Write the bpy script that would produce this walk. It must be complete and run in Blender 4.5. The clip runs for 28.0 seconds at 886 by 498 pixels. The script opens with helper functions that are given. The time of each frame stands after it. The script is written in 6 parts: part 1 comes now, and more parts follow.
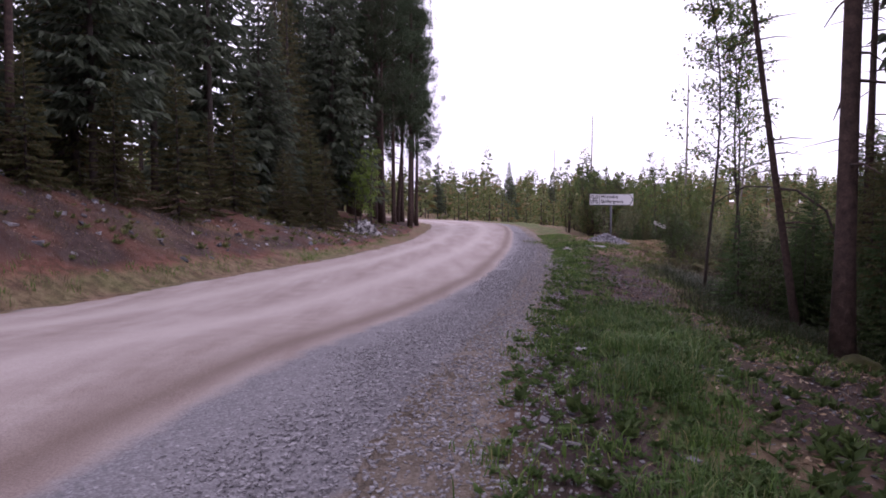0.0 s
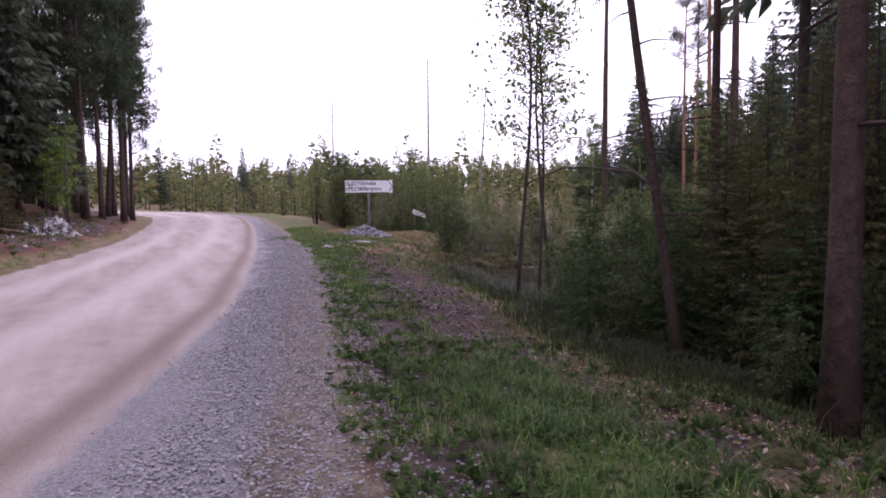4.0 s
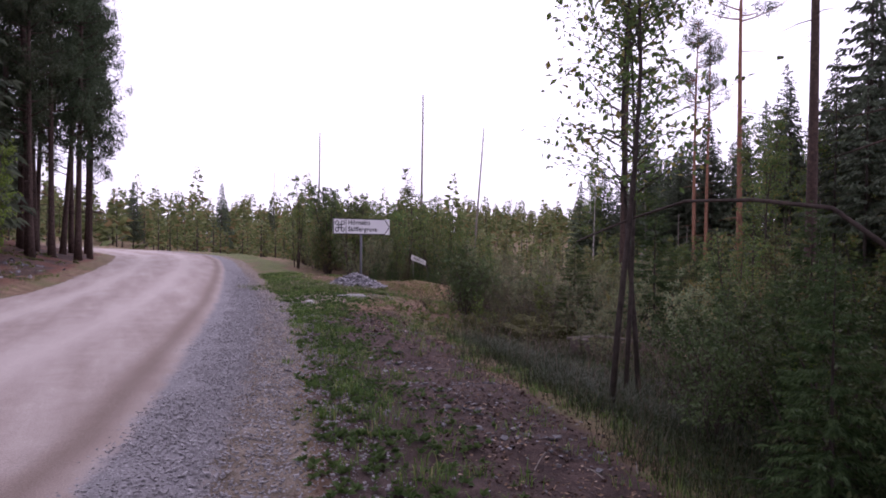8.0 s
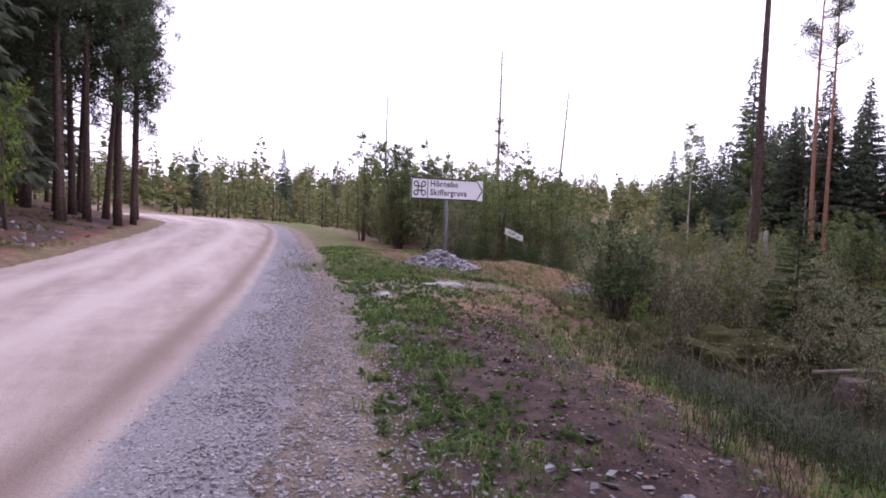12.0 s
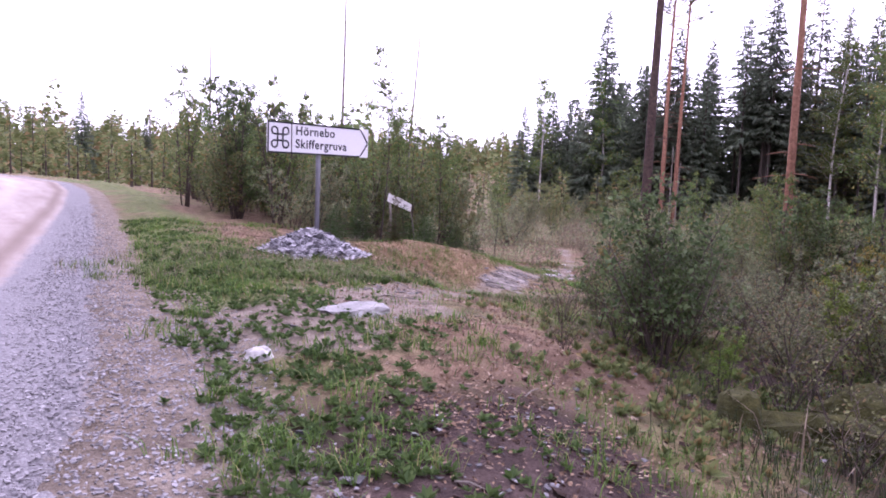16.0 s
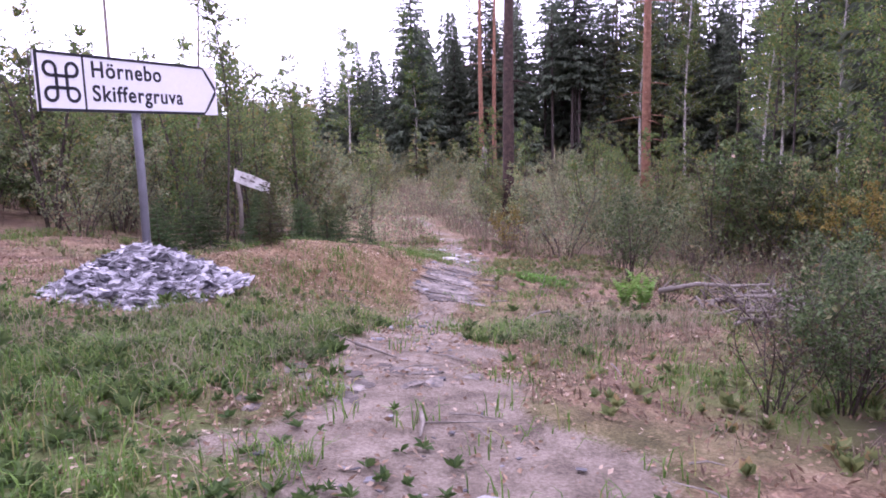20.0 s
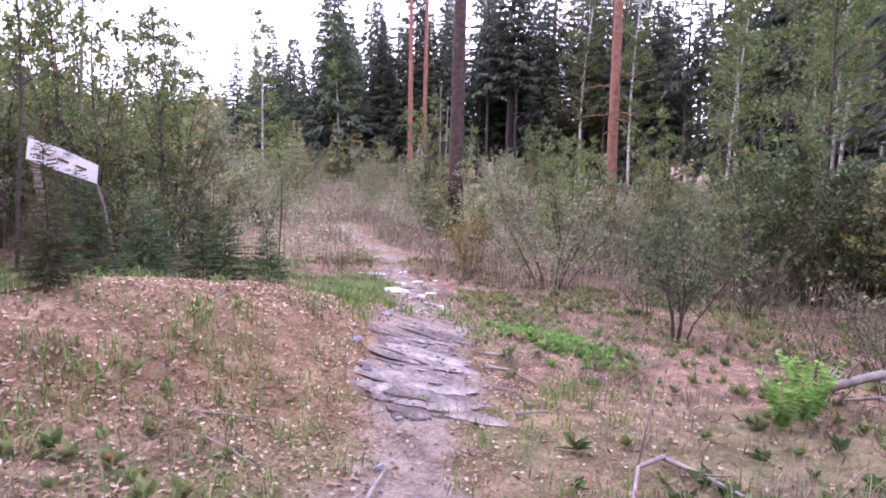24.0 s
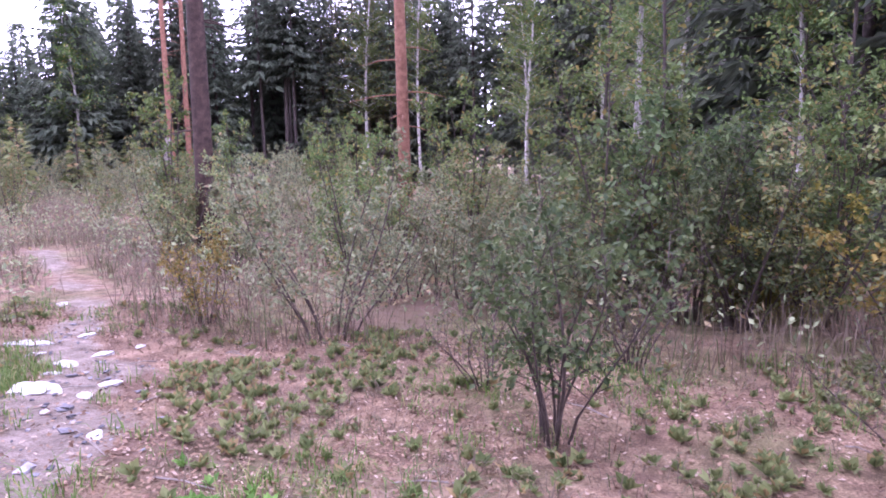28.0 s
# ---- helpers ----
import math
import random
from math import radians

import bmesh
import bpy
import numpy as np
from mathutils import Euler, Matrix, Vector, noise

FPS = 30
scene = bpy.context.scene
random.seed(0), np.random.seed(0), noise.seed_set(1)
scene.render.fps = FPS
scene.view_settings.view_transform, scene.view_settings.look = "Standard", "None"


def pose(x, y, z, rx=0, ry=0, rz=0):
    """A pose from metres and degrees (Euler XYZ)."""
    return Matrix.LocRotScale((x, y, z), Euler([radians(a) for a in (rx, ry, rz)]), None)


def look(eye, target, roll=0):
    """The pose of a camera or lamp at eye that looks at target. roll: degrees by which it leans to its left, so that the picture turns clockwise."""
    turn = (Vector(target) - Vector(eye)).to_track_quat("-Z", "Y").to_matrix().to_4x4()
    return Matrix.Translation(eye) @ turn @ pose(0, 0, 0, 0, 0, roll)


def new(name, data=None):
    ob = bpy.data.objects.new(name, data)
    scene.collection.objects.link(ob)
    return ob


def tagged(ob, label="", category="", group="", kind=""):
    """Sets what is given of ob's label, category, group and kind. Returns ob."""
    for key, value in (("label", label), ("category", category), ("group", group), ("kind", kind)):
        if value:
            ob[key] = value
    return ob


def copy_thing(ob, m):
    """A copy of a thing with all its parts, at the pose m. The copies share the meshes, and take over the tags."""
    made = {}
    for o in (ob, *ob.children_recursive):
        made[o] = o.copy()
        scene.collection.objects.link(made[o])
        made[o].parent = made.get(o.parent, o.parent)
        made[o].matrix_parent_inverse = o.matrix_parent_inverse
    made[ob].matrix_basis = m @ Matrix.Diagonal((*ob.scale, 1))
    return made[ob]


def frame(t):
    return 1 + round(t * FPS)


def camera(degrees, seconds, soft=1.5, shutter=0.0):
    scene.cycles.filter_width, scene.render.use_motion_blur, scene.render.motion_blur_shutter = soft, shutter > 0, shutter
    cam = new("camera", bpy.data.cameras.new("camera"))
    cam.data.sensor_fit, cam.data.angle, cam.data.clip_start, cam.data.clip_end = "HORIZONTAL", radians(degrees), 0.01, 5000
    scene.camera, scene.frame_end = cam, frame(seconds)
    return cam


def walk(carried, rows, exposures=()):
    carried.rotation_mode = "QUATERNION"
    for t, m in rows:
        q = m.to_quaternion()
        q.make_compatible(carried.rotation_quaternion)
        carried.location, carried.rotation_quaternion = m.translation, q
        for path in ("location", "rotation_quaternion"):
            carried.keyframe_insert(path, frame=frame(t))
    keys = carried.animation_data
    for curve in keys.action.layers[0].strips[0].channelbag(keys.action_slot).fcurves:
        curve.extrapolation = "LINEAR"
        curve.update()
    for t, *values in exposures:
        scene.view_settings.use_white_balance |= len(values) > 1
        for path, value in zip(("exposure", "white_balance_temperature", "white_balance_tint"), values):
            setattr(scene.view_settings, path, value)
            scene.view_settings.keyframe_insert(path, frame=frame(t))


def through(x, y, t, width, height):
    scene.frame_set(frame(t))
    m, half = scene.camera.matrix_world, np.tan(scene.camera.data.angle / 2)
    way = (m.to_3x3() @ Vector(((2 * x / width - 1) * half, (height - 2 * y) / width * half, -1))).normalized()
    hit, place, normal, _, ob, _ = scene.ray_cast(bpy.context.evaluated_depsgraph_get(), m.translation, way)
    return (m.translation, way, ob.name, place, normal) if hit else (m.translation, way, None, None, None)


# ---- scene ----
cam = camera(63.5, 28.0, soft=1.8, shutter=0.0)
PATH = [
    (0, pose(-0.022, -0.008, 1.718, 86.87, 0.00, -1.59)),
    (0.5, pose(-0.081, 0.362, 1.681, 84.44, -0.93, -4.18)),
    (1, pose(-0.097, 0.954, 1.711, 85.61, -1.66, -2.82)),
    (1.5, pose(-0.066, 1.640, 1.713, 87.81, -0.62, -3.00)),
    (2, pose(-0.016, 2.193, 1.755, 85.04, 2.13, -8.43)),
    (2.5, pose(0.096, 2.786, 1.777, 87.00, -0.17, -15.19)),
    (3, pose(0.150, 3.324, 1.779, 83.76, -1.22, -19.38)),
    (3.5, pose(0.184, 3.858, 1.781, 86.09, -0.42, -21.84)),
    (5.5, pose(0.310, 5.906, 1.731, 84.56, 3.83, -22.26)),
    (6, pose(0.488, 6.455, 1.721, 86.03, 1.79, -22.10)),
    (6.5, pose(0.667, 6.966, 1.704, 83.95, 2.58, -22.59)),
    (7, pose(0.914, 7.594, 1.717, 86.86, 0.37, -22.32)),
    (7.5, pose(1.054, 8.195, 1.722, 87.37, -1.47, -19.53)),
    (8, pose(1.237, 8.795, 1.764, 89.27, -0.57, -23.87)),
    (8.5, pose(1.411, 9.612, 1.691, 88.75, -1.48, -21.49)),
    (9, pose(1.572, 10.322, 1.656, 86.41, -2.08, -21.55)),
    (9.5, pose(1.722, 11.055, 1.613, 88.11, -1.90, -20.29)),
    (10, pose(1.812, 11.596, 1.563, 86.62, -1.04, -19.77)),
    (10.5, pose(1.908, 12.294, 1.591, 88.09, -0.00, -16.86)),
    (11, pose(2.010, 12.903, 1.604, 87.69, -1.31, -13.59)),
    (11.5, pose(2.147, 13.448, 1.622, 85.21, 3.90, -13.78)),
    (12, pose(2.286, 14.101, 1.602, 87.07, -1.73, -18.99)),
    (12.5, pose(2.402, 14.699, 1.625, 86.61, -0.63, -21.95)),
    (14.5, pose(2.823, 17.452, 1.696, 86.29, -2.20, -25.62)),
    (15, pose(2.976, 17.986, 1.703, 83.10, -0.39, -30.18)),
    (15.5, pose(3.145, 18.575, 1.677, 83.57, 2.59, -33.89)),
    (16, pose(3.272, 19.253, 1.666, 84.07, -2.22, -32.63)),
    (16.5, pose(3.358, 19.904, 1.647, 85.41, -1.19, -31.07)),
    (17, pose(3.489, 20.666, 1.646, 85.65, -3.88, -28.32)),
    (17.5, pose(3.564, 21.268, 1.696, 83.61, -1.50, -28.52)),
    (18, pose(3.732, 21.789, 1.691, 82.87, -0.67, -34.62)),
    (18.5, pose(3.881, 22.345, 1.690, 82.24, -1.20, -38.88)),
    (19, pose(4.074, 22.853, 1.670, 83.33, 0.54, -42.07)),
    (19.5, pose(4.292, 23.347, 1.654, 83.67, -2.82, -44.74)),
    (20, pose(4.598, 23.864, 1.623, 81.08, 1.28, -49.83)),
    (20.5, pose(5.004, 24.418, 1.606, 80.67, -2.23, -50.33)),
    (21, pose(5.320, 24.805, 1.581, 80.98, -3.02, -52.42)),
    (21.5, pose(5.809, 25.236, 1.519, 81.36, -1.97, -54.85)),
    (22, pose(6.179, 25.579, 1.434, 81.51, 0.93, -56.83)),
    (22.5, pose(6.607, 26.044, 1.366, 82.85, 0.94, -54.43)),
    (24.5, pose(8.096, 27.250, 1.180, 81.25, -1.36, -56.74)),
    (25, pose(8.534, 27.595, 1.100, 83.32, 1.10, -55.85)),
    (25.5, pose(8.848, 27.821, 1.018, 83.47, -5.02, -55.75)),
    (26, pose(9.345, 27.982, 0.942, 81.91, -3.90, -61.09)),
    (26.5, pose(9.785, 28.154, 0.894, 82.02, -5.68, -62.32)),
    (27, pose(10.276, 28.325, 0.875, 82.00, -0.33, -65.61)),
    (27.5, pose(10.773, 28.484, 0.838, 82.12, -1.27, -65.04)),
    (28, pose(11.302, 28.390, 0.965, 81.48, 0.94, -72.80)),
]
EXPOSURES = [
    (0, -0.10, 5900, 40),
    (1, 0.33, 5900, 40),
    (2, -0.68, 5900, 40),
    (2.5, 0.20, 5900, 40),
    (3, 0.58, 5900, 40),
    (3.5, 0.35, 5900, 40),
    (6, 0.10, 5900, 40),
    (7, 0.62, 5900, 40),
    (8, -0.15, 5900, 40),
    (9, -0.05, 5900, 40),
    (11, 0.30, 5900, 40),
    (12, 0.35, 5900, 40),
    (14.5, 0.55, 5700, 46),
    (15, 0.63, 5700, 46),
    (16, 0.98, 5700, 46),
    (17, 1.00, 5700, 46),
    (19, 0.98, 5700, 46),
    (20, 1.15, 5600, 48),
    (21, 1.47, 5600, 48),
    (22, 1.47, 5600, 48),
    (25, 1.50, 5550, 50),
    (26, 1.45, 5550, 50),
    (28, 1.70, 5350, 54),
]
walk(cam, PATH, EXPOSURES)

# ---- world and light ----
world = bpy.data.worlds.new("overcast_sky")
scene.world = world
world.use_nodes = True
wn = world.node_tree
wn.nodes.clear()
sky = wn.nodes.new("ShaderNodeTexSky")
sky.sky_type = "NISHITA"
sky.sun_disc = False
sky.sun_elevation = radians(55)
sky.sun_rotation = radians(25)
sky.air_density = 1.0
sky.dust_density = 4.0
sky.ozone_density = 1.0
haze = wn.nodes.new("ShaderNodeHueSaturation")
haze.inputs["Saturation"].default_value = 0.25
bg = wn.nodes.new("ShaderNodeBackground")
bg.inputs["Strength"].default_value = 0.15
wout = wn.nodes.new("ShaderNodeOutputWorld")
wn.links.new(sky.outputs[0], haze.inputs["Color"])
cloud = wn.nodes.new("ShaderNodeMix")
cloud.data_type = "RGBA"
cloud.inputs["Factor"].default_value = 0.8
cloud.inputs[7].default_value = (10.5, 10.5, 10.7, 1)
wn.links.new(haze.outputs[0], cloud.inputs[6])
wn.links.new(cloud.outputs[2], bg.inputs[0])
wn.links.new(bg.outputs[0], wout.inputs[0])

sun_data = bpy.data.lights.new("sun", "SUN")
sun_data.energy = 0.4
sun_data.angle = radians(25)
sun_data.color = (1.0, 0.96, 0.92)
sun = new("sun", sun_data)
sun.matrix_world = look((0, 0, 30), (0 - 12 * math.sin(radians(25)), 0 - 12 * math.cos(radians(25)), 30 - 12 * math.tan(radians(55))))

# ---- node helpers ----


def material(name):
    m = bpy.data.materials.new(name)
    m.use_nodes = True
    nt = m.node_tree
    nt.nodes.clear()
    out = nt.nodes.new("ShaderNodeOutputMaterial")
    return m, nt, out


def noise_at(nt, vec, scale, detail=4.0, rough=0.6):
    n = nt.nodes.new("ShaderNodeTexNoise")
    n.inputs["Scale"].default_value = scale
    n.inputs["Detail"].default_value = detail
    n.inputs["Roughness"].default_value = rough
    nt.links.new(vec, n.inputs["Vector"])
    return n.outputs["Fac"]


def ramp(nt, fac, stops):
    r = nt.nodes.new("ShaderNodeValToRGB")
    r.color_ramp.elements[0].position, r.color_ramp.elements[0].color = stops[0][0], (*stops[0][1], 1)
    r.color_ramp.elements[1].position, r.color_ramp.elements[1].color = stops[-1][0], (*stops[-1][1], 1)
    for p, c in stops[1:-1]:
        e = r.color_ramp.elements.new(p)
        e.color = (*c, 1)
    nt.links.new(fac, r.inputs[0])
    return r.outputs[0]


def mixc(nt, fac, a, b, kind="MIX"):
    m = nt.nodes.new("ShaderNodeMix")
    m.data_type = "RGBA"
    m.blend_type = kind
    for sock, v in ((m.inputs["Factor"], fac), (m.inputs[6], a), (m.inputs[7], b)):
        if isinstance(v, (int, float)):
            sock.default_value = v
        elif isinstance(v, tuple):
            sock.default_value = (*v, 1)
        else:
            nt.links.new(v, sock)
    return m.outputs[2]


def calc(nt, op, a, b=0.0, clamp=False):
    m = nt.nodes.new("ShaderNodeMath")
    m.operation = op
    m.use_clamp = clamp
    for sock, v in zip(m.inputs, (a, b)):
        if isinstance(v, (int, float)):
            sock.default_value = v
        else:
            nt.links.new(v, sock)
    return m.outputs[0]


def attr(nt, name):
    a = nt.nodes.new("ShaderNodeAttribute")
    a.attribute_name = name
    return a.outputs["Fac"]


def finish(nt, out, color, rough=0.9, bump=None, bump_size=0.02, metallic=0.0, strength=0.6):
    b = nt.nodes.new("ShaderNodeBsdfPrincipled")
    for key, v in (("Base Color", color), ("Roughness", rough), ("Metallic", metallic)):
        if isinstance(v, (int, float)):
            b.inputs[key].default_value = v
        elif isinstance(v, tuple):
            b.inputs[key].default_value = (*v, 1)
        else:
            nt.links.new(v, b.inputs[key])
    b.inputs["Specular IOR Level"].default_value = 0.25
    if bump is not None:
        n = nt.nodes.new("ShaderNodeBump")
        n.inputs["Distance"].default_value = bump_size
        n.inputs["Strength"].default_value = strength
        nt.links.new(bump, n.inputs["Height"])
        nt.links.new(n.outputs[0], b.inputs["Normal"])
    nt.links.new(b.outputs[0], out.inputs[0])
    return b


def coords(nt, kind="Object"):
    return nt.nodes.new("ShaderNodeTexCoord").outputs[kind]


def surface(name, stops, scale=6.0, fine=60.0, rough=0.9, bump_size=0.01, vary=0.0, kind="Object", metallic=0.0):
    """A rough natural surface: colour by broad noise, broken up by fine grain."""
    m, nt, out = material(name)
    v = coords(nt, kind)
    a = noise_at(nt, v, scale)
    b = noise_at(nt, v, fine, 3.0)
    f = calc(nt, "ADD", calc(nt, "MULTIPLY", a, 0.65), calc(nt, "MULTIPLY", b, 0.35))
    if vary:
        r = nt.nodes.new("ShaderNodeObjectInfo").outputs["Random"]
        g = nt.nodes.new("ShaderNodeNewGeometry").outputs["Random Per Island"]
        s = calc(nt, "ADD", r, g)
        f = calc(nt, "ADD", f, calc(nt, "MULTIPLY", calc(nt, "SUBTRACT", s, 1.0), vary))
    finish(nt, out, ramp(nt, f, stops), rough, calc(nt, "ADD", a, b), bump_size, metallic)
    return m


def leaf_material(name, dark, light, other=None, through=0.35, rough=0.6):
    """Foliage: each leaf its own shade between dark and light, a few of another colour, light passing through."""
    m, nt, out = material(name)
    isl = nt.nodes.new("ShaderNodeNewGeometry").outputs["Random Per Island"]
    ob = nt.nodes.new("ShaderNodeObjectInfo").outputs["Random"]
    big = noise_at(nt, coords(nt), 1.1, 2.0)
    f = calc(nt, "ADD", calc(nt, "MULTIPLY", isl, 0.55), calc(nt, "MULTIPLY", big, 0.45))
    col = ramp(nt, f, [(0.15, dark), (0.8, light)])
    if other:
        pick = calc(nt, "GREATER_THAN", calc(nt, "FRACT", calc(nt, "MULTIPLY", isl, 37.7)), 0.86)
        col = mixc(nt, pick, col, other)
    hue = nt.nodes.new("ShaderNodeHueSaturation")
    nt.links.new(col, hue.inputs["Color"])
    nt.links.new(calc(nt, "ADD", 0.485, calc(nt, "MULTIPLY", ob, 0.03)), hue.inputs["Hue"])
    nt.links.new(calc(nt, "ADD", 0.75, calc(nt, "MULTIPLY", ob, 0.5)), hue.inputs["Value"])
    d = nt.nodes.new("ShaderNodeBsdfPrincipled")
    d.inputs["Roughness"].default_value = rough
    d.inputs["Specular IOR Level"].default_value = 0.2
    nt.links.new(hue.outputs[0], d.inputs["Base Color"])
    t = nt.nodes.new("ShaderNodeBsdfTranslucent")
    nt.links.new(hue.outputs[0], t.inputs[0])
    mx = nt.nodes.new("ShaderNodeMixShader")
    mx.inputs[0].default_value = through
    nt.links.new(d.outputs[0], mx.inputs[1])
    nt.links.new(t.outputs[0], mx.inputs[2])
    nt.links.new(mx.outputs[0], out.inputs[0])
    return m


# ---- materials ----
M_SPRUCE = leaf_material("spruce_needles", (0.05, 0.068, 0.046), (0.16, 0.19, 0.125), through=0.38)
M_OLIVE = leaf_material("olive_spruce_needles", (0.055, 0.062, 0.027), (0.19, 0.19, 0.082), (0.16, 0.11, 0.055), through=0.35)
M_YOUNG = leaf_material("young_spruce_needles", (0.028, 0.05, 0.018), (0.1, 0.145, 0.055), through=0.35)
M_PINE = leaf_material("pine_needles", (0.036, 0.055, 0.03), (0.1, 0.13, 0.07), through=0.25)
M_BIRCH = leaf_material("birch_leaves", (0.07, 0.12, 0.035), (0.18, 0.25, 0.08), (0.26, 0.23, 0.07), through=0.4)
M_SHRUB = leaf_material("thicket_leaves", (0.085, 0.12, 0.042), (0.25, 0.275, 0.11), (0.29, 0.21, 0.1), through=0.35)
M_SALLOW = leaf_material("sallow_leaves", (0.115, 0.15, 0.075), (0.31, 0.34, 0.185), (0.31, 0.24, 0.13), through=0.35)
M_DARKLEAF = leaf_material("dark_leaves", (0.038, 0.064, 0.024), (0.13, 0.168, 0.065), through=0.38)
M_YELLOW = leaf_material("yellowing_leaves", (0.16, 0.13, 0.03), (0.33, 0.26, 0.06), (0.12, 0.15, 0.04), through=0.35)
M_ROWAN = leaf_material("rowan_leaves", (0.1, 0.17, 0.03), (0.24, 0.33, 0.07), through=0.45)
M_GRASS = leaf_material("grass_blades", (0.048, 0.095, 0.018), (0.15, 0.245, 0.05), (0.26, 0.25, 0.1), through=0.4)
# deep green, and darkened below grass_blades to carry the verge's shade
M_SHADEDLUSH = leaf_material("shade_toned_lush_grass", (0.03, 0.062, 0.014), (0.105, 0.17, 0.045), (0.17, 0.19, 0.07), through=0.4)
M_DRYGRASS = leaf_material("dry_grass", (0.12, 0.092, 0.062), (0.27, 0.215, 0.15), (0.1, 0.125, 0.05), through=0.3)
M_WEED = leaf_material("weed_leaves", (0.035, 0.075, 0.02), (0.115, 0.18, 0.055), through=0.35)
M_CLOD = surface("earth_clods", [(0.3, (0.015, 0.009, 0.007)), (0.55, (0.055, 0.033, 0.024)), (0.8, (0.13, 0.085, 0.06))], 12, 70, 1.0, 0.01, vary=0.2)
M_PATCH = leaf_material("patch_leaves", (0.06, 0.13, 0.022), (0.17, 0.29, 0.06), through=0.35)
# darker than the other grass: the ditch's shade is put into the blade colour
M_SHADEDRANK = leaf_material("rank_grass", (0.02, 0.036, 0.013), (0.062, 0.09, 0.034), (0.12, 0.1, 0.055), through=0.3)
M_STUMP = surface("mossy_stump", [(0.3, (0.022, 0.022, 0.01)), (0.55, (0.06, 0.06, 0.02)), (0.75, (0.13, 0.12, 0.04))], 9, 60, 1.0, 0.02)
M_FERN = leaf_material("fern_fronds", (0.12, 0.25, 0.04), (0.25, 0.42, 0.1), through=0.45)
M_HEATH = leaf_material("heath_sprigs", (0.095, 0.066, 0.045), (0.29, 0.2, 0.13), (0.13, 0.16, 0.06), through=0.2)
M_LITTER = leaf_material("fallen_leaves", (0.1, 0.06, 0.036), (0.36, 0.245, 0.155), (0.44, 0.34, 0.25), through=0.15)
M_PINEBARK = surface("pine_bark", [(0.3, (0.03, 0.022, 0.02)), (0.55, (0.09, 0.06, 0.05)), (0.75, (0.16, 0.105, 0.088))], 9, 45, 0.95, 0.03)
M_REDBARK = surface("red_pine_bark", [(0.3, (0.12, 0.06, 0.04)), (0.55, (0.28, 0.14, 0.09)), (0.75, (0.38, 0.21, 0.14))], 8, 40, 0.9, 0.02)
M_SPRUCEBARK = surface("spruce_bark", [(0.3, (0.035, 0.028, 0.026)), (0.6, (0.1, 0.08, 0.07)), (0.8, (0.17, 0.14, 0.125))], 10, 60, 0.95, 0.02)
M_BIRCHBARK = surface("birch_bark", [(0.36, (0.05, 0.04, 0.04)), (0.46, (0.4, 0.37, 0.34)), (0.7, (0.6, 0.57, 0.53))], 7, 30, 0.8, 0.008)
M_TWIG = surface("twig_bark", [(0.3, (0.04, 0.03, 0.028)), (0.7, (0.13, 0.1, 0.085))], 12, 70, 0.9, 0.005)
M_DEADWOOD = surface("weathered_wood", [(0.3, (0.1, 0.084, 0.072)), (0.7, (0.33, 0.29, 0.25))], 9, 60, 0.9, 0.008)
M_SLATE = surface("slate", [(0.28, (0.04, 0.038, 0.045)), (0.5, (0.155, 0.15, 0.165)), (0.78, (0.42, 0.405, 0.43))], 5, 50, 0.7, 0.006, vary=0.6)
M_STONE = surface("pale_stone", [(0.3, (0.16, 0.155, 0.155)), (0.55, (0.33, 0.32, 0.315)), (0.75, (0.5, 0.48, 0.47))], 4, 40, 0.85, 0.015, vary=0.2)
M_WHITESTONE = surface("white_quartz", [(0.3, (0.26, 0.245, 0.235)), (0.5, (0.44, 0.425, 0.41)), (0.75, (0.64, 0.62, 0.6))], 5, 30, 0.8, 0.02)
M_GRANITE = surface("lichened_rock", [(0.42, (0.035, 0.03, 0.028)), (0.5, (0.2, 0.185, 0.18)), (0.58, (0.5, 0.49, 0.48)), (0.68, (0.66, 0.65, 0.64))], 4.5, 18, 0.9, 0.03)
M_MOSS = surface("mossy_rock", [(0.3, (0.04, 0.045, 0.016)), (0.52, (0.13, 0.115, 0.035)), (0.72, (0.25, 0.2, 0.065))], 3, 40, 1.0, 0.03)
M_CHIPS = surface("pale_slate_chips", [(0.2, (0.06, 0.057, 0.062)), (0.5, (0.24, 0.23, 0.24)), (0.78, (0.6, 0.585, 0.6))], 8, 60, 0.65, 0.004, vary=0.4)
M_BEDROCK = surface("slate_bedrock", [(0.34, (0.075, 0.062, 0.053)), (0.5, (0.19, 0.163, 0.142)), (0.72, (0.37, 0.33, 0.295))], 6, 50, 0.8, 0.012, vary=0.25)
M_GRAVEL = surface("crushed_stone", [(0.2, (0.17, 0.16, 0.165)), (0.5, (0.33, 0.316, 0.325)), (0.8, (0.5, 0.48, 0.49))], 20, 150, 0.85, 0.004, vary=0.3)
M_POST = surface("painted_steel_post", [(0.3, (0.15, 0.15, 0.17)), (0.7, (0.25, 0.25, 0.28))], 4, 90, 0.5, 0.001, metallic=0.3)
M_SIGNWHITE = surface("sign_white", [(0.3, (0.72, 0.71, 0.73)), (0.7, (0.82, 0.81, 0.83))], 1.5, 30, 0.4, 0.0005)
M_SIGNBLACK = surface("sign_black", [(0.3, (0.01, 0.01, 0.014)), (0.7, (0.022, 0.022, 0.03))], 5, 60, 0.45, 0.0005)
M_SIGNGREY = surface("sign_back_grey", [(0.3, (0.3, 0.3, 0.32)), (0.7, (0.42, 0.42, 0.44))], 3, 40, 0.5, 0.001)
